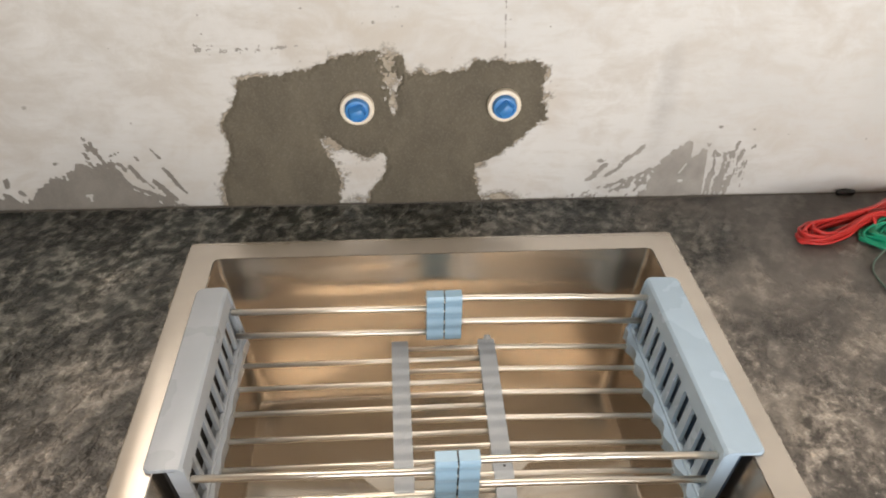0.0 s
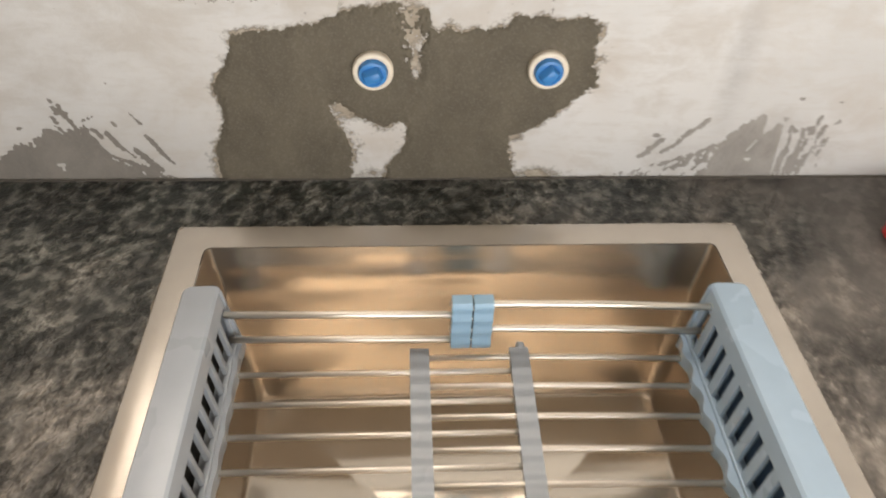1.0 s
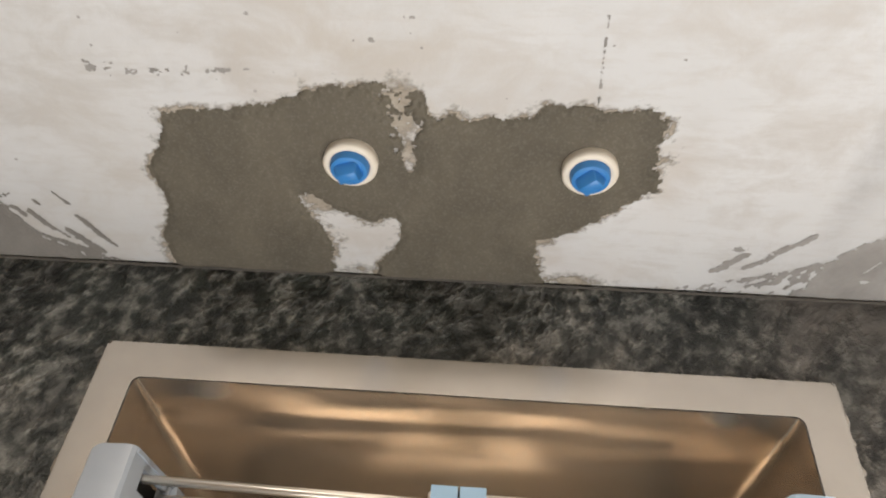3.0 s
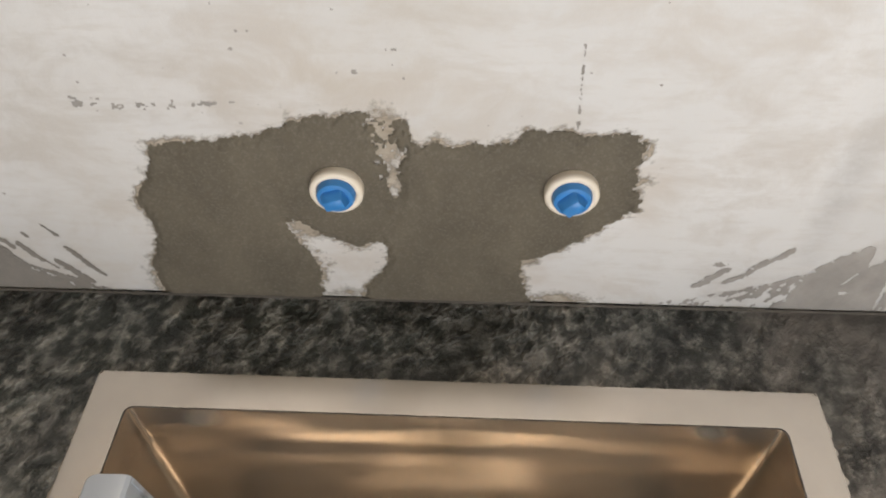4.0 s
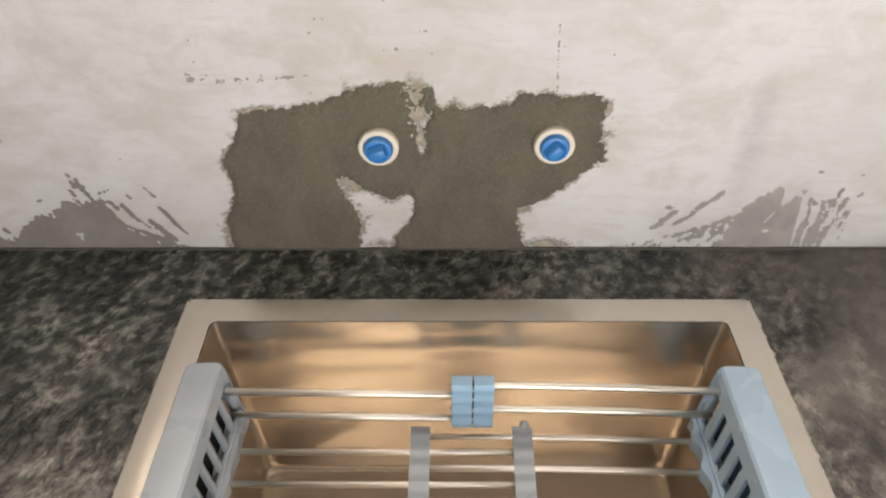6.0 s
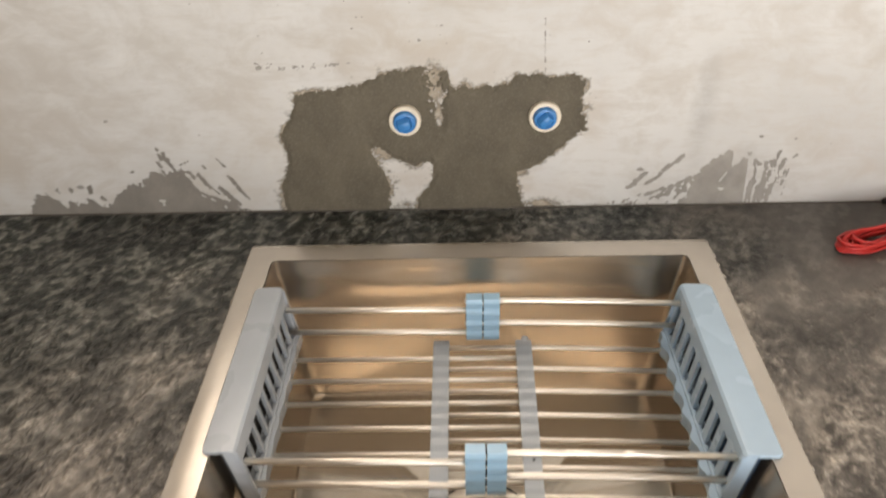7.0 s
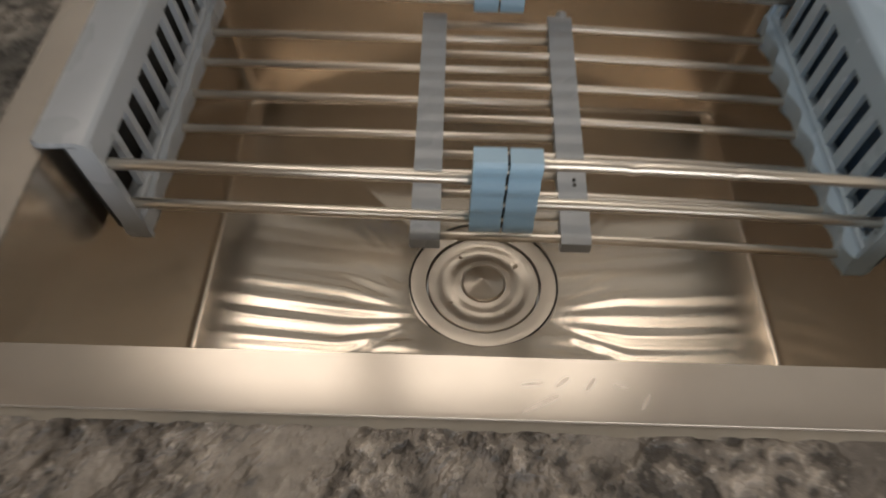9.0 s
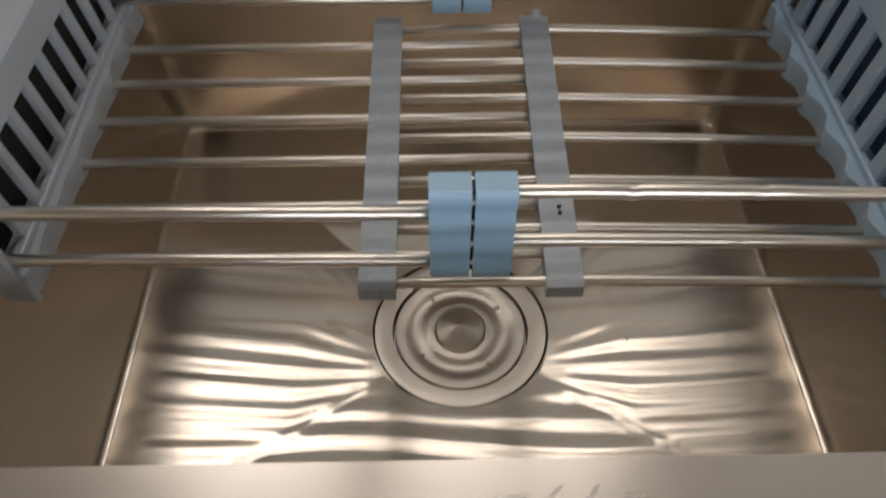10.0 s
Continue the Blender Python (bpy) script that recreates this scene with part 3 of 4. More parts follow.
def bracket(s, mat, back, tint, RY0, RY1, lip_x, drop):
    """One hanging end of the rack; s is -1 or 1 for its side."""
    def xx(a):
        return s * a
    bm = bmesh.new()
    # lip over the rim, then the upper band of the slotted face
    lip = [(lip_x, 0.0008), (lip_x + 0.0003, 0.0026), (lip_x - 0.001, 0.0040), (0.2100, 0.0052), (0.2062, 0.0045), (0.2040, 0.0022), (0.2022, -0.0135),
           (0.2047, -0.0135), (0.2070, 0.0005), (0.2100, 0.0020)]
    prism(bm, [(xx(a), z) for a, z in lip], RY0, RY1, 'y')
    tips = [e for e in bm.edges if min(abs(v.co.x) for v in e.verts) > lip_x - 0.0015 and abs(e.verts[0].co.y - e.verts[1].co.y) < 1e-6]
    bmesh.ops.bevel(bm, geom=tips, offset=0.005, segments=4, profile=0.5, affect='EDGES')
    b = part("bracket", bm, mat, rack, tint, 35)
    # end cheeks
    for y0 in (RY0 + 0.0004, RY1 - 0.0034):
        bm = bmesh.new()
        prism(bm, [(xx(a), z) for a, z in ((0.2028, 0.0008), (0.2150, 0.0008), (0.2092, -0.040), (0.2045, -0.069 - drop), (0.1925, -0.069 - drop), (0.1985, -0.030))], y0, y0 + 0.003, 'y')
        part("end_cheek", bm, mat, b)
    # added dark sheet a finger's breadth behind the slots, coloured as the hollow's shade
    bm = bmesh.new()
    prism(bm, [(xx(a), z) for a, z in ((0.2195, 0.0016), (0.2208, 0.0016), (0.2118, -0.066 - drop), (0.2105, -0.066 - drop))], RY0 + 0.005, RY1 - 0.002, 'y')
    part("slot_shade_sheet", bm, back, b, "added dark sheet for the shade inside the hollow end")
    # uprights between the slots
    n = 10
    step = (RY1 - RY0 - 0.010) / n
    for k in range(n + 1):
        y = RY0 + 0.005 + step * k
        bm = bmesh.new()
        h = 0.0048 if s > 0 else 0.0026
        prism(bm, [(xx(a), z) for a, z in ((0.2024, -0.0125), (0.2060, -0.0125), (0.2012, -0.054 - drop), (0.1975, -0.054 - drop))], y - h, y + h, 'y')
        part("slat", bm, mat, b)
    # scalloped lower rail that holds the rods
    bm = bmesh.new()
    pts = []
    m = 120
    for k in range(m + 1):
        y = RY0 + 0.001 + (RY1 - RY0 - 0.002) * k / m
        ph = (y - (FIRST - (PITCH if s < 0 else 0))) / (2 * PITCH)
        pts.append((xx(0.1935 - (0.0045 if s > 0 else 0.0012) * (0.5 + 0.5 * math.cos(2 * math.pi * ph)) ** 1.5), y))
    pts += [(xx(0.2070), RY1 - 0.001), (xx(0.2070), RY0 + 0.001)]
    prism(bm, pts, -0.068 - drop, -0.054 - drop, 'z')
    part("lower_rail", bm, mat, b, "", 35)
    bm = bmesh.new()
    box(bm, xx(0.1965), xx(0.2015), RY0 + 0.001, RY1 - 0.001, -0.0545 - drop, -0.050 - drop, 0.001)
    part("ledge", bm, mat, b)
    return b


# black and navy colour the shade sheets behind the slots
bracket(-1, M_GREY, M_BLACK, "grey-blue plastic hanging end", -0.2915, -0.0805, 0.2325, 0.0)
bracket(1, M_BLUE, M_SLOT_SHADE, "pale blue plastic hanging end", -0.2995, -0.084, 0.2352, 0.005)


def bar(pts, r):
    bm = bmesh.new()
    tube(bm, pts, r, 14)
    part("rod", bm, M_ROD, rack, "", 50)


# lower rods: those from the right and the left alternate between the holders
for k in range(13):
    y = FIRST - PITCH * k
    if k % 2 == 0:
        bar([(-0.046, y, ROD_Z), (0.05, y, ROD_Z), (0.12, y, ROD_Z - 0.0025), (0.1975, y + 0.0005, ROD_Z - 0.0070)], 0.0025)
    else:
        bar([(-0.1955, y + 0.001, ROD_Z - 0.001), (-0.045, y, ROD_Z), (0.049, y, ROD_Z)], 0.0025)
# side rods, two a side at front and back
ZR, ZL = (-0.0015, -0.0315), (-0.0145, -0.0450)
for y in (FY, BY):
    for z in ZR:
        dent = [(0.058, y, z - 0.0011), (0.0615, y, z - 0.0020), (0.065, y, z - 0.0012), (0.109, y, z - 0.0026), (0.112, y, z - 0.0033), (0.115, y, z - 0.0027)] if (y, z) == (FY, ZR[0]) else []
        bar([(-0.016, y, z), (0.04, y, z - 0.0005), *dent, (0.12, y, z - 0.003), (0.2035, y - 0.0005, z - 0.0070)], 0.0030)
    for z in ZL:
        bar([(-0.2015, y + 0.004, z - 0.0005), (-0.1, y + 0.002, z), (0.014, y, z)], 0.0030)

# clips that join the side rods
for y, th in ((FY, 0.0068), (BY, 0.0068)):
    cx = 0.0 if y == FY else 0.003
    for x0, x1 in ((-0.0172, -0.0007), (0.0007, 0.0168)):
        bm = bmesh.new()
        front, back = [], []
        m = 48
        for k in range(m + 1):
            z = 0.0040 - 0.0550 * k / m
            w = 0.5 + 0.5 * math.cos(2 * math.pi * (z + 0.001) / 0.0145)
            front.append((y - th + 0.0022 * (1 - w), z))
            back.append((y + th - 0.0022 * (1 - w), z))
        prism(bm, front + back[::-1], cx + x0, cx + x1, 'x')
        part("clip_half", bm, M_CLIP, rack, "pale blue ribbed plastic rod clip", 45)
    bm = bmesh.new()
    box(bm, cx - 0.0009, cx + 0.0009, y - th + 0.004, y + th - 0.004, -0.048, 0.002)
    part("hinge", bm, M_BLACK, rack)
    for z in (-0.003, -0.0145, -0.028, -0.0405):
        bm = bmesh.new()
        tube(bm, [(cx, y - th + 0.0030, z), (cx, y - th + 0.0016, z)], 0.0011, 8)
        part("hinge_pin", bm, M_CREAM, rack)

# two grey holders across the lower rods
for xa, xb, skew in ((-0.0490, -0.0325, 0.0), (0.0355, 0.0520, 0.0032)):
    bm = bmesh.new()
    m = 130
    top, bot = [], []
    for k in range(m + 1):
        y = -0.0975 - 0.1985 * k / m
        w = 0.5 + 0.5 * math.cos(2 * math.pi * (y - FIRST) / PITCH)
        top.append((y, ROD_Z + 0.0036 + 0.0009 * w))
        bot.append((y, ROD_Z - 0.0036 - 0.0009 * w))
    prism(bm, top + bot[::-1], xa, xb, 'x')
    for v in bm.verts:
        v.co.x += skew * (v.co.y + 0.2) / 0.1 * 0.6
    part("rod_holder", bm, M_GREY, rack, "grey plastic strip holding the lower rods", 45)
bm = bmesh.new()
tube(bm, [(0.0475, -0.100, ROD_Z), (0.0478, -0.0905, ROD_Z + 0.001)], 0.0038, 14)
part("stud", bm, M_GREY, rack, "", 50)
for y in (-0.2495, -0.2535):
    bm = bmesh.new()
    tube(bm, [(0.0440, y, ROD_Z + 0.0035), (0.0440, y, ROD_Z + 0.0049)], 0.0011, 8)
    part("pin", bm, M_BLACK, rack)

# ---- capped water outlets ----
for x, z, turn in ((-0.0785, 0.1170, 18), (0.0755, 0.1185, 45)):
    out = thing("capped_water_outlet", (x, WALL_Y, z), "cream pipe end in the wall with a bright blue screw plug", "pipe", "pair of outlets over the sink")
    bm = bmesh.new()
    lathe(bm, [(0.0174, -0.010), (0.0180, 0.0055), (0.0179, 0.0085), (0.0168, 0.0100), (0.0148, 0.0102), (0.0132, 0.0094), (0.0128, -0.002)], (x, WALL_Y, z), 'Y', 40)
    part("pipe_socket", bm, M_CREAM, out, "cream plastic pipe socket", 50)
    bm = bmesh.new()
    lathe(bm, [(0.0127, -0.003), (0.0127, 0.0122), (0.0118, 0.0142), (0.0095, 0.0147), (0.0088, 0.0136), (0.0001, 0.0132)], (x, WALL_Y, z), 'Y', 36)
    plug = part("plug", bm, M_PLUG, out, "bright blue threaded plug", 50)
    bm = bmesh.new()
    vs = box(bm, -0.0078, 0.0078, -0.0070, 0.0070, 0.0, 0.0085)
    for v in vs:
        if v.co.z > 0.005:
            v.co.y *= 0.55
            v.co.x *= 0.85
    bmesh.ops.bevel(bm, geom=list(bm.edges), offset=0.0006, segments=1, affect='EDGES')
    bmesh.ops.transform(bm, verts=bm.verts, matrix=Matrix.Translation((x, WALL_Y - 0.0128, z)) @ pose(0, 0, 0, 90, 0, 0) @ pose(0, 0, 0, 0, 0, turn))
    part("grip", bm, M_PLUG, plug, "", 40)

# ---- cement on the wall ----


def fbm(u, v, seed, octaves=4):
    """Smooth value noise on arrays, about -1 to 1."""
    total, amp = np.zeros_like(u), 1.0
    rng = np.random.RandomState(seed)
    for _ in range(octaves):
        table = rng.uniform(-1, 1, (256, 256))
        i, j = np.floor(u).astype(int), np.floor(v).astype(int)
        f, g = u - i, v - j
        f, g = f * f * (3 - 2 * f), g * g * (3 - 2 * g)
        a, b = table[i % 256, j % 256], table[(i + 1) % 256, j % 256]
        c, d = table[i % 256, (j + 1) % 256], table[(i + 1) % 256, (j + 1) % 256]
        total += amp * ((a * (1 - f) + b * f) * (1 - g) + (c * (1 - f) + d * f) * g)
        u, v, amp = u * 2.03 + 11, v * 2.03 + 7, amp * 0.55
    return total


def sheet(name, x0, x1, z0, z1, cell, field, height, material, label, category, kind=""):
    """A thin skin on the wall wherever field(x, z) is above 0, thicker further in."""
    nx, nz = int((x1 - x0) / cell), int((z1 - z0) / cell)
    gx, gz = np.meshgrid(np.linspace(x0, x1, nx + 1), np.linspace(z0, z1, nz + 1), indexing="ij")
    f = field(gx, gz)
    inside = (f[:-1, :-1] + f[1:, :-1] + f[:-1, 1:] + f[1:, 1:]) > 0
    jit = np.random.RandomState(3).uniform(-0.3, 0.3, (2,) + gx.shape) * cell
    y = WALL_Y - height(f, gx, gz)
    verts = np.stack([gx + jit[0], y, np.maximum(gz + jit[1], -0.003)], -1).reshape(-1, 3)
    ii, jj = np.nonzero(inside)
    w = nz + 1
    faces = np.stack([ii * w + jj, (ii + 1) * w + jj, (ii + 1) * w + jj + 1, ii * w + jj + 1], -1)
    used, inv = np.unique(faces, return_inverse=True)
    me = bpy.data.meshes.new(name)
    me.from_pydata(verts[used].tolist(), [], inv.reshape(-1, 4).tolist())
    me.materials.append(material)
    me.shade_smooth()
    return tagged(new(name, me), label, category, "", kind)


def patch_field(x, z):
    n = fbm(x * 90, z * 90, 1)
    fine = fbm(x * 420, z * 420, 2, 3)
    top = np.interp(x, [-0.20, -0.127, -0.118, -0.098, -0.086, -0.066, -0.030, -0.027, 0.038, 0.044, 0.104, 0.118],
                    [0.148, 0.157, 0.166, 0.168, 0.177, 0.176, 0.171, 0.152, 0.158, 0.164, 0.164, 0.160])
    left = np.interp(z, [0.0, 0.030, 0.050, 0.075, 0.100, 0.118, 0.150], [-0.228, -0.231, -0.221, -0.215, -0.223, -0.208, -0.197])
    right = np.interp(z, [0.0, 0.030, 0.047, 0.050, 0.070, 0.084, 0.098, 0.13, 0.16], [0.056, 0.049, 0.046, 0.062, 0.088, 0.103, 0.120, 0.117, 0.119])
    rag = np.interp(x, [-0.23, -0.10, -0.03, 0.10, 0.12], [0.7, 1.2, 1.4, 1.2, 1.6])
    f = np.minimum(np.minimum(top - z, x - left), right - x) + rag * (0.0024 * n + 0.0016 * fine) - 0.0004
    hl = np.interp(z, [0.0, 0.025, 0.048, 0.056, 0.066, 0.080], [-0.105, -0.102, -0.105, -0.113, -0.117, -0.118])
    hr = np.interp(z, [0.0, 0.012, 0.030, 0.044, 0.060, 0.070], [-0.071, -0.066, -0.055, -0.049, -0.050, -0.054])
    head = np.interp(x, [-0.118, -0.110, -0.100, -0.090, -0.080, -0.065, -0.052, -0.046], [0.078, 0.080, 0.071, 0.064, 0.060, 0.059, 0.064, 0.060])
    hole = np.minimum(np.minimum(x - hl, hr - x), (head - z) * 0.8) + 0.0020 * n + 0.0022 * fine
    scrape = 0.010 - np.hypot((x + 0.044 + 0.1 * (z - 0.15)) * 1.25, (z - 0.150) * 0.5) + 0.0055 * n + 0.0065 * fine
    drop = 0.0042 - np.hypot(x + 0.041, (z - 0.118) * 0.4) + 0.0015 * n + 0.001 * fine
    return np.minimum(np.minimum(f, -hole), np.minimum(-scrape, -drop))


sheet("cement_patch", -0.245, 0.135, -0.004, 0.190, 0.0011, patch_field,
      lambda f, x, z: np.clip(0.0006 + f * 0.35, 0.0003, 0.0026) + 0.0004 * fbm(x * 60, z * 60, 5),
      M_CEMENT, "ragged damp brown cement patch round the outlets", "cement patch")


def veil(name, x0, x1, z0, z1, cell, cover, depth, material, label, category):
    """A thin see-through stain on the wall; cover(x, z) from 0 to 1 says how dense it is."""
    ob = sheet(name, x0, x1, z0, z1, cell, lambda x, z: cover(x, z) - 0.015, lambda f, x, z: np.full_like(f, depth), material, label, category, "stuff")
    co = np.empty(len(ob.data.vertices) * 3)
    ob.data.vertices.foreach_get("co", co)
    dense = ob.data.attributes.new("dense", 'FLOAT', 'POINT')
    dense.data.foreach_set("value", np.clip(cover(co[0::3], co[2::3]), 0, 1).astype(np.float32))
    return ob


def film_cover(x, z):
    """Dried cement thinning out round the patch, in its bare hole and up the scrape."""
    n, fine = fbm(x * 55, z * 55, 41), fbm(x * 300, z * 380, 42, 3)
    f = patch_field(x, z)
    ring = np.exp(-np.clip(-f, 0, 1) / (0.0040 + 0.0030 * np.clip(n, 0, 1))) * (0.50 + 0.22 * n)
    spot = 0.85 * np.exp(-(np.hypot((x + 0.100) * 0.75, z - 0.077) / 0.014) ** 2)
    spot = np.maximum(spot, 0.85 * np.exp(-(np.hypot(x + 0.045, (z - 0.158) * 0.62) / 0.013) ** 2))
    spot = np.maximum(spot, 0.55 * np.exp(-(np.hypot(x + 0.041, (z - 0.125) * 0.45) / 0.007) ** 2))
    spot = np.maximum(spot, 0.70 * np.exp(-(np.hypot(x - 0.052, (z - 0.045) * 1.4) / 0.010) ** 2))
    spot = np.maximum(spot, 0.55 * np.exp(-(np.hypot((x - 0.080) * 0.35, z - 0.002) / 0.010) ** 2))
    spot = np.maximum(spot, 0.45 * np.exp(-(np.hypot((x + 0.083) * 0.5, z - 0.003) / 0.008) ** 2))
    return np.where(f < 0.0015, np.maximum(ring, spot) + 0.10 * fine * (np.maximum(ring, spot) > 0.1), 0)


veil("cement_film", -0.27, 0.15, -0.003, 0.205, 0.0014, film_cover, 0.0003, M_FILM, "thin broken film of dried cement round the patch", "cement film")


def strokes(x, z, marks):
    """Short dabs of a blade: each from one end to the other, with a half width."""
    best = np.full_like(x, -1.0)
    for x0, z0, x1, z1, w in marks:
        dx, dz = x1 - x0, z1 - z0
        t = np.clip(((x - x0) * dx + (z - z0) * dz) / max(dx * dx + dz * dz, 1e-9), 0, 1)
        best = np.maximum(best, w - np.hypot(x - x0 - t * dx, z - z0 - t * dz))
    return best


def left_smear(x, z):
    n, fine = fbm(x * 110, z * 110, 11), fbm(x * 330 + z * 160, z * 210, 12, 4)
    top = np.interp(x, [-0.545, -0.535, -0.528, -0.515, -0.503, -0.496, -0.488, -0.478, -0.461, -0.446, -0.437, -0.426, -0.394, -0.378, -0.356, -0.344, -0.336, -0.327, -0.316, -0.289, -0.278],
                    [-0.004, 0.010, 0.024, 0.027, 0.018, 0.005, 0.013, 0.012, 0.016, 0.006, 0.008, 0.028, 0.042, 0.056, 0.052, 0.056, 0.038, 0.021, 0.013, 0.002, -0.006])
    core = (top - z) * 0.7 + 0.0020 * n + 0.0030 * fine
    dabs = strokes(x, z, ((-0.366, 0.084, -0.3645, 0.070, 0.0020), (-0.361, 0.079, -0.358, 0.067, 0.0020), (-0.358, 0.071, -0.352, 0.056, 0.0022),
                          (-0.370, 0.067, -0.367, 0.061, 0.0022), (-0.325, 0.049, -0.315, 0.031, 0.0026), (-0.290, 0.046, -0.279, 0.026, 0.0022)))
    dabs = np.maximum(dabs, strokes(x, z, ((-0.277, 0.023, -0.272, 0.016, 0.0018), (-0.318, 0.037, -0.306, 0.022, 0.0020), (-0.304, 0.030, -0.284, 0.007, 0.0030),
                                           (-0.314, 0.017, -0.292, 0.007, 0.0028), (-0.459, 0.033, -0.460, 0.029, 0.0035), (-0.449, 0.020, -0.446, 0.017, 0.0016))))
    dabs = np.maximum(dabs, strokes(x, z, ((-0.404, 0.055, -0.401, 0.055, 0.0012), (-0.343, 0.063, -0.334, 0.067, 0.0012), (-0.318, 0.060, -0.316, 0.058, 0.0016),
                                           (-0.300, 0.070, -0.293, 0.060, 0.0012), (-0.337, 0.053, -0.330, 0.044, 0.0018), (-0.449, 0.041, -0.447, 0.041, 0.0010), (-0.500, 0.031, -0.498, 0.028, 0.0022), (-0.484, 0.033, -0.482, 0.030, 0.0020))))
    dabs = dabs + 0.0010 * fine + 0.0006 * n + 0.0009 * fbm(x * 900, z * 900, 13, 2)
    broken = np.where((x > -0.335) & (z < 0.03), np.minimum(0.0035 * fine + 0.0012, 0.030 - z - (x + 0.335) * 0.5), -1)
    chip = strokes(x, z, ((-0.379, 0.014, -0.374, 0.014, 0.0018), (-0.376, 0.014, -0.376, 0.008, 0.0014), (-0.395, 0.037, -0.395, 0.035, 0.0014)))
    return np.minimum(np.maximum(np.maximum(core, dabs), broken), -chip)


def right_smear(x, z):
    n, fine = fbm(x * 110 + 9, z * 110, 21), fbm(x * 260 - z * 190, z * 150 + x * 120, 22, 4)
    top = np.interp(x, [0.14, 0.168, 0.220, 0.245, 0.260, 0.267, 0.286, 0.293, 0.2945, 0.299, 0.306, 0.312, 0.3165, 0.32],
                    [-0.004, 0.002, 0.019, 0.032, 0.043, 0.053, 0.070, 0.066, 0.047, 0.049, 0.060, 0.054, 0.0, -0.02])
    solidity = np.interp(x - 0.25 * z, [0.15, 0.21, 0.24, 0.262, 0.31], [-0.0020, -0.0014, 0.0002, 0.006, 0.008])
    core = np.minimum((top - z) * 0.7 + 0.0016 * n + 0.0020 * fine, solidity + 0.0046 * fine + 0.0012 * n)
    dabs = strokes(x, z, ((0.178, 0.022, 0.186, 0.026, 0.0022), (0.187, 0.031, 0.197, 0.041, 0.0030), (0.194, 0.045, 0.187, 0.047, 0.0016), (0.200, 0.027, 0.212, 0.036, 0.0024),
                          (0.214, 0.039, 0.222, 0.050, 0.0032), (0.222, 0.047, 0.236, 0.062, 0.0024)))
    drips = strokes(x, z, ((0.320, 0.056, 0.327, 0.050, 0.0022), (0.333, 0.052, 0.334, 0.032, 0.0022), (0.346, 0.067, 0.344, 0.059, 0.0018), (0.352, 0.055, 0.350, 0.044, 0.0024),
                           (0.366, 0.061, 0.362, 0.058, 0.0020), (0.332, 0.020, 0.335, 0.004, 0.0050)))
    drips = np.maximum(drips, strokes(x, z, ((0.360, 0.043, 0.359, 0.034, 0.0014), (0.357, 0.026, 0.356, 0.020, 0.0016), (0.340, 0.040, 0.339, 0.028, 0.0018), (0.345, 0.022, 0.343, 0.004, 0.0030),
                                             (0.322, 0.030, 0.320, 0.020, 0.0016), (0.309, 0.066, 0.312, 0.063, 0.0014))))
    rain = np.where((x > 0.318) & (x < 0.362) & (z < 0.056), 0.0062 * fbm(x * 300, z * 75, 23, 3) - 0.0020 - 0.02 * np.clip(x - 0.335, 0, 1), -1)
    chip = strokes(x, z, ((0.286, 0.018, 0.289, 0.018, 0.0018), (0.284, 0.028, 0.290, 0.040, 0.0009)))
    marks = np.maximum(np.maximum(dabs, drips) + 0.0013 * fine + 0.0011 * fbm(x * 800, z * 600, 24, 2), rain)
    return np.minimum(np.maximum(core, marks), -chip)


thin = lambda f, x, z: np.clip(0.0004 + f * 0.05, 0.0003, 0.0009)
sheet("cement_smear", -0.55, -0.262, -0.004, 0.095, 0.0009, left_smear, thin, M_SMEAR, "thin grey cement smear scraped along the wall foot", "cement smear", "stuff")
sheet("cement_smear", 0.11, 0.40, -0.004, 0.095, 0.0009, right_smear, thin, M_SCUFF, "thin broken grey cement smear on whitewashed wall", "cement smear", "stuff")


def scuffs(x, z):
    a, b = fbm(x * 170, z * 260, 31), fbm(x * 500, z * 500, 32, 3)
    line = 0.0065 - np.abs(z - 0.180 - 0.06 * (x + 0.18) * (x > -0.16)) * 1.3
    line = np.where((x > -0.236) & (x < -0.10), line + np.interp(x, [-0.236, -0.16, -0.10], [0.0, -0.003, -0.006]), -0.02)
    line = np.maximum(line, 0.006 - np.hypot(x + 0.290, (z - 0.175) * 1.5))
    f = line * 0.6 + 0.0030 * a + 0.0028 * b - 0.0034
    pencil = 0.00055 - np.abs(x - 0.0725 + 0.055 * (z - 0.2)) + 0.0007 * b
    pencil = np.where((z > 0.166) & (z < 0.228), pencil, -1)
    speck = np.full_like(x, -1.0)
    rng = np.random.RandomState(8)
    for _ in range(170):
        px, pz, r = rng.normal(-0.06, 0.14), rng.uniform(0.165, 0.27), 0.0001 + 0.0009 * rng.rand() ** 3
        speck = np.maximum(speck, r - np.hypot(x - px, z - pz))
    for px, pz, r in ((-0.128, 0.220, 0.0016), (-0.035, 0.221, 0.0016), (-0.059, 0.206, 0.0018), (-0.415, 0.120, 0.0028), (-0.313, 0.101, 0.0014), (0.493, 0.068, 0.0016),
                      (0.320, 0.086, 0.0024), (0.359, 0.082, 0.0018), (-0.231, 0.180, 0.003), (-0.47, 0.035, 0.004), (0.40, 0.075, 0.001)):
        speck = np.maximum(speck, r - np.hypot(x - px, (z - pz) * 1.4))
    return np.maximum(np.maximum(f, pencil), speck + 0.0006 * b)


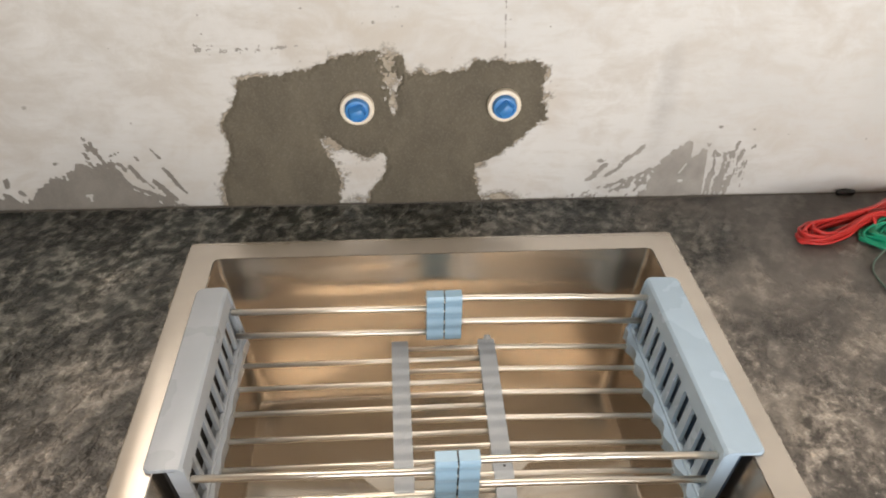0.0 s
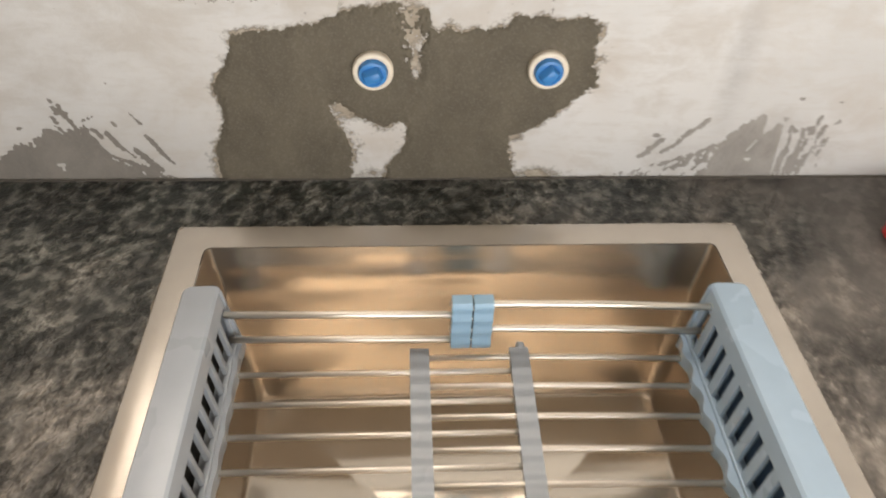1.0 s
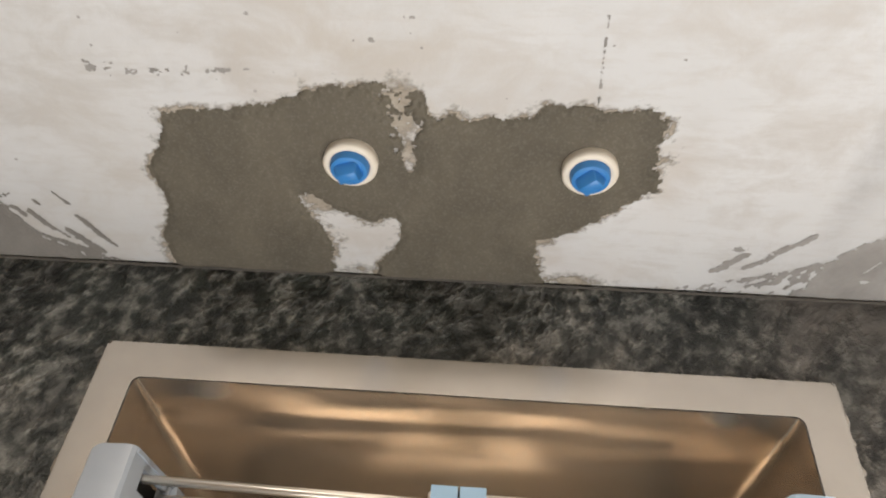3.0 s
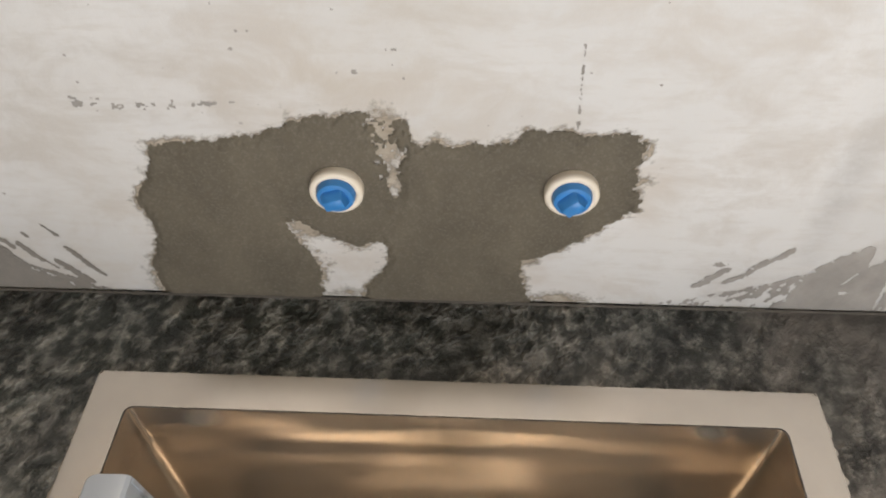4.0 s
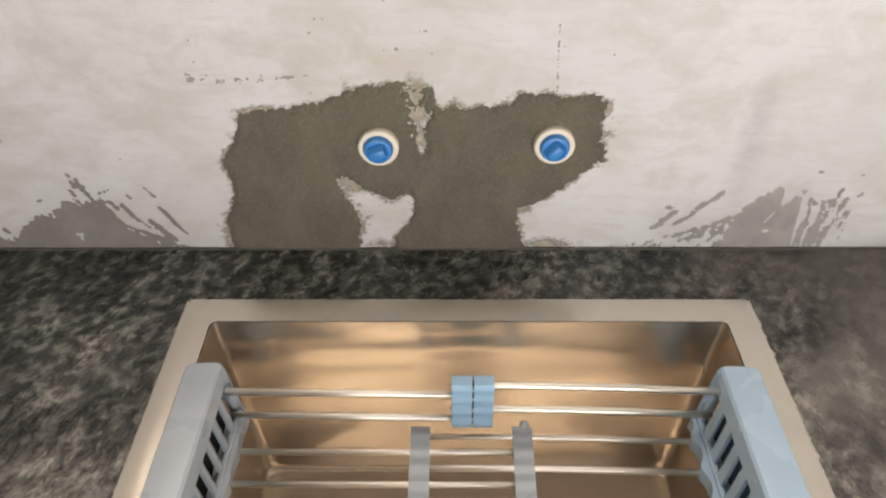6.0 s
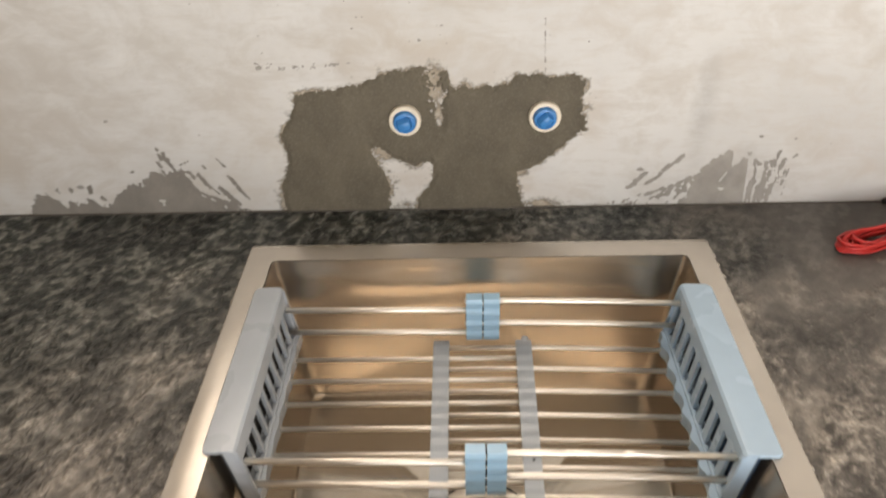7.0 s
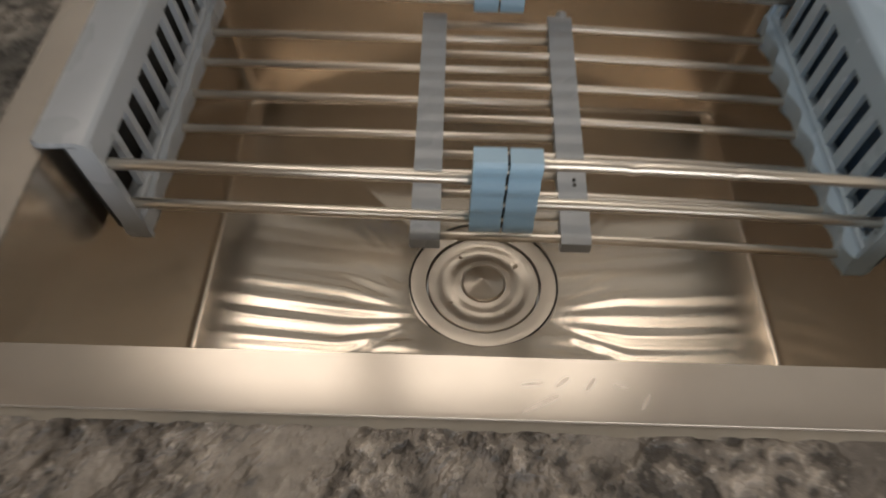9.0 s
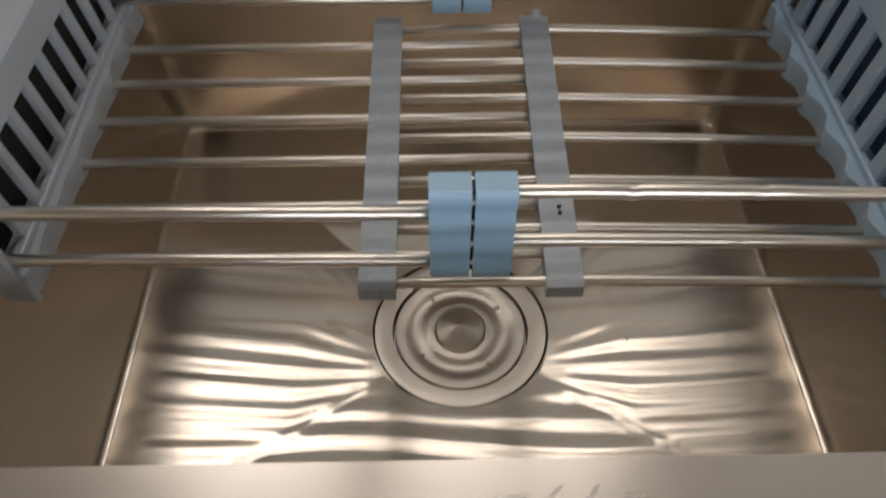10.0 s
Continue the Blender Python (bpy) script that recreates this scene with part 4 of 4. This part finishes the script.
sheet("scuff_marks", -0.50, 0.50, 0.03, 0.27, 0.0008, scuffs, lambda f, x, z: np.full_like(f, 0.0003), M_SCUFF, "grey scuffs, specks and a pencil line on the wall", "scuff marks", "stuff")

# ---- coils of wire ----


def wire(parent, pts, r, mat, cyclic=False, name="strand"):
    cu = bpy.data.curves.new(name, 'CURVE')
    cu.dimensions, cu.bevel_depth, cu.bevel_resolution, cu.resolution_u = '3D', r, 2, 6
    sp = cu.splines.new('BEZIER')
    sp.bezier_points.add(len(pts) - 1)
    base = origin(parent)
    for p, q in zip(sp.bezier_points, pts):
        p.co = Vector(q) - base
        p.handle_left_type = p.handle_right_type = 'AUTO'
    sp.use_cyclic_u = cyclic
    tmp = bpy.data.objects.new(name, cu)
    scene.collection.objects.link(tmp)
    me = bpy.data.meshes.new_from_object(tmp.evaluated_get(bpy.context.evaluated_depsgraph_get()))
    bpy.data.objects.remove(tmp)
    me.name = name
    me.materials.clear()
    me.materials.append(mat)
    me.shade_smooth()
    ob = new(name, me)
    ob.parent = parent
    return ob


def coil(name, label, a, b, half, turns, mat, seed, tie):
    """An elongated hank of wire from a to b, pinched where it is tied."""
    a, b = Vector(a), Vector(b)
    root = thing(name, (*((a + b) / 2).xy, TOP), label, "wire coil")
    d = (b - a)
    n = Vector((-d.y, d.x, 0)).normalized()
    rng = random.Random(seed)
    for k in range(turns):
        h = half * rng.uniform(0.38, 1.0)
        e0, e1 = rng.uniform(-0.03, 0.12), rng.uniform(-0.05, 0.03)
        z0 = TOP + 0.0018 + 0.0135 * rng.random()
        pts = []
        for i in range(14):
            t = 2 * math.pi * i / 14
            u = 0.5 - 0.5 * math.cos(t)
            u = e0 + u * (1 + e1 - e0)
            w = math.sin(t) * h
            pinch = 1 - 0.86 * math.exp(-((u - tie) / 0.24) ** 2)
            z = TOP + 0.0018 + (z0 - TOP) * (0.6 + 0.4 * math.sin(t * 2 + k)) + 0.006 * math.exp(-((u - tie) / 0.12) ** 2)
            pts.append(a + d * u + n * (w * pinch + rng.uniform(-0.0012, 0.0012)) + Vector((0, 0, max(z, TOP + 0.0017) - a.z)))
        wire(root, pts, 0.0016, mat, True)
    c = a + d * tie
    wire(root, [c + n * 0.3 * half * math.cos(t) * 1.25 + Vector((0, 0, TOP + 0.010 - a.z + 0.0105 * math.sin(t))) + d * 0.012 * (t / 6.28 - 0.5) for t in [k * math.pi / 4 for k in range(9)]], 0.0016, mat, False, "tie")
    return root


coil("red_wire_coil", "tied hank of red insulated wire on the granite", (0.391, -0.023, 0), (0.615, 0.046, 0), 0.036, 20, M_RED, 4, 0.37)
green = coil("green_wire_coil", "tied hank of green insulated wire on the granite", (0.462, -0.022, 0), (0.64, -0.035, 0), 0.044, 26, M_GREEN, 7, 0.62)
wire(green, [(0.470, -0.048, 0.004), (0.449, -0.066, -0.001), (0.441, -0.09, -0.001), (0.455, -0.14, -0.001), (0.50, -0.17, -0.001)], 0.0012, M_DULL, False, "loose_end")

# small dark scrap at the foot of the wall
bm = bmesh.new()
tube(bm, [(0.478, WALL_Y - 0.006, 0.000), (0.489, WALL_Y - 0.005, 0.0015), (0.500, WALL_Y - 0.006, 0.000)], 0.0032, 8)
solid("rubber_scrap", bm, M_BLACK, "small black scrap of rubber at the wall foot", "scrap", "", 50)

# crumbs on the sink floor and a dark nick in its back wall
rng = random.Random(5)
for k in range(13):
    x, y = rng.uniform(-0.16, 0.17), rng.uniform(-0.31, -0.24)
    if math.hypot(x - DX, y - DY) < 0.062:
        continue
    bm = bmesh.new()
    r = 0.0004 + 0.0006 * rng.random() ** 2
    bmesh.ops.create_icosphere(bm, subdivisions=1, radius=r, matrix=pose(x, y, floor_z(x, y) + r * 0.6, 0, 0, rng.uniform(0, 90)))
    for v in bm.verts:
        v.co += Vector((rng.uniform(-1, 1), rng.uniform(-1, 1), 0)) * r * 0.3
    tagged(part("crumb", bm, M_BLACK, None), "tiny dark crumb on the sink floor", "crumb", "crumbs in the sink")

# ragged dark mortar joint where the stone meets the wall
bm = bmesh.new()
N = 900
rows = [[], [], []]
for k in range(N + 1):
    x = -0.70 + 1.65 * k / N
    h = 0.0012 + 0.0016 * max(0, noise.fractal(Vector((x * 60, 1, 0)), 1.0, 2.0, 4)) + 0.001 * max(0, noise.noise(Vector((x * 9, 5, 0))))
    d = 0.0016 + 0.0026 * max(0, noise.fractal(Vector((x * 70, 7, 0)), 1.0, 2.0, 4))
    rows[0].append(bm.verts.new((x, WALL_Y - 0.0028, TOP + h * 0.6 + 0.0005)))
    rows[1].append(bm.verts.new((x, WALL_Y - 0.0030 - d * 0.3, TOP + h * 0.4)))
    rows[2].append(bm.verts.new((x, WALL_Y - 0.0032 - d * 0.6, TOP - 0.0004)))
for a, b in zip(rows, rows[1:]):
    for k in range(N):
        bm.faces.new((a[k], a[k + 1], b[k + 1], b[k]))
solid("trim", bm, M_JOINT, "ragged dark mortar joint along the wall foot", "joint", "structure", 60)
bm = bmesh.new()
tube(bm, [(0.1375, -0.0415, -0.100), (0.1368, -0.0430, -0.111), (0.1360, -0.0440, -0.122)], 0.0009, 6)
tagged(part("dark_nick", bm, M_BLACK, None), "short dark smudge stuck to the sink's back wall", "smudge")
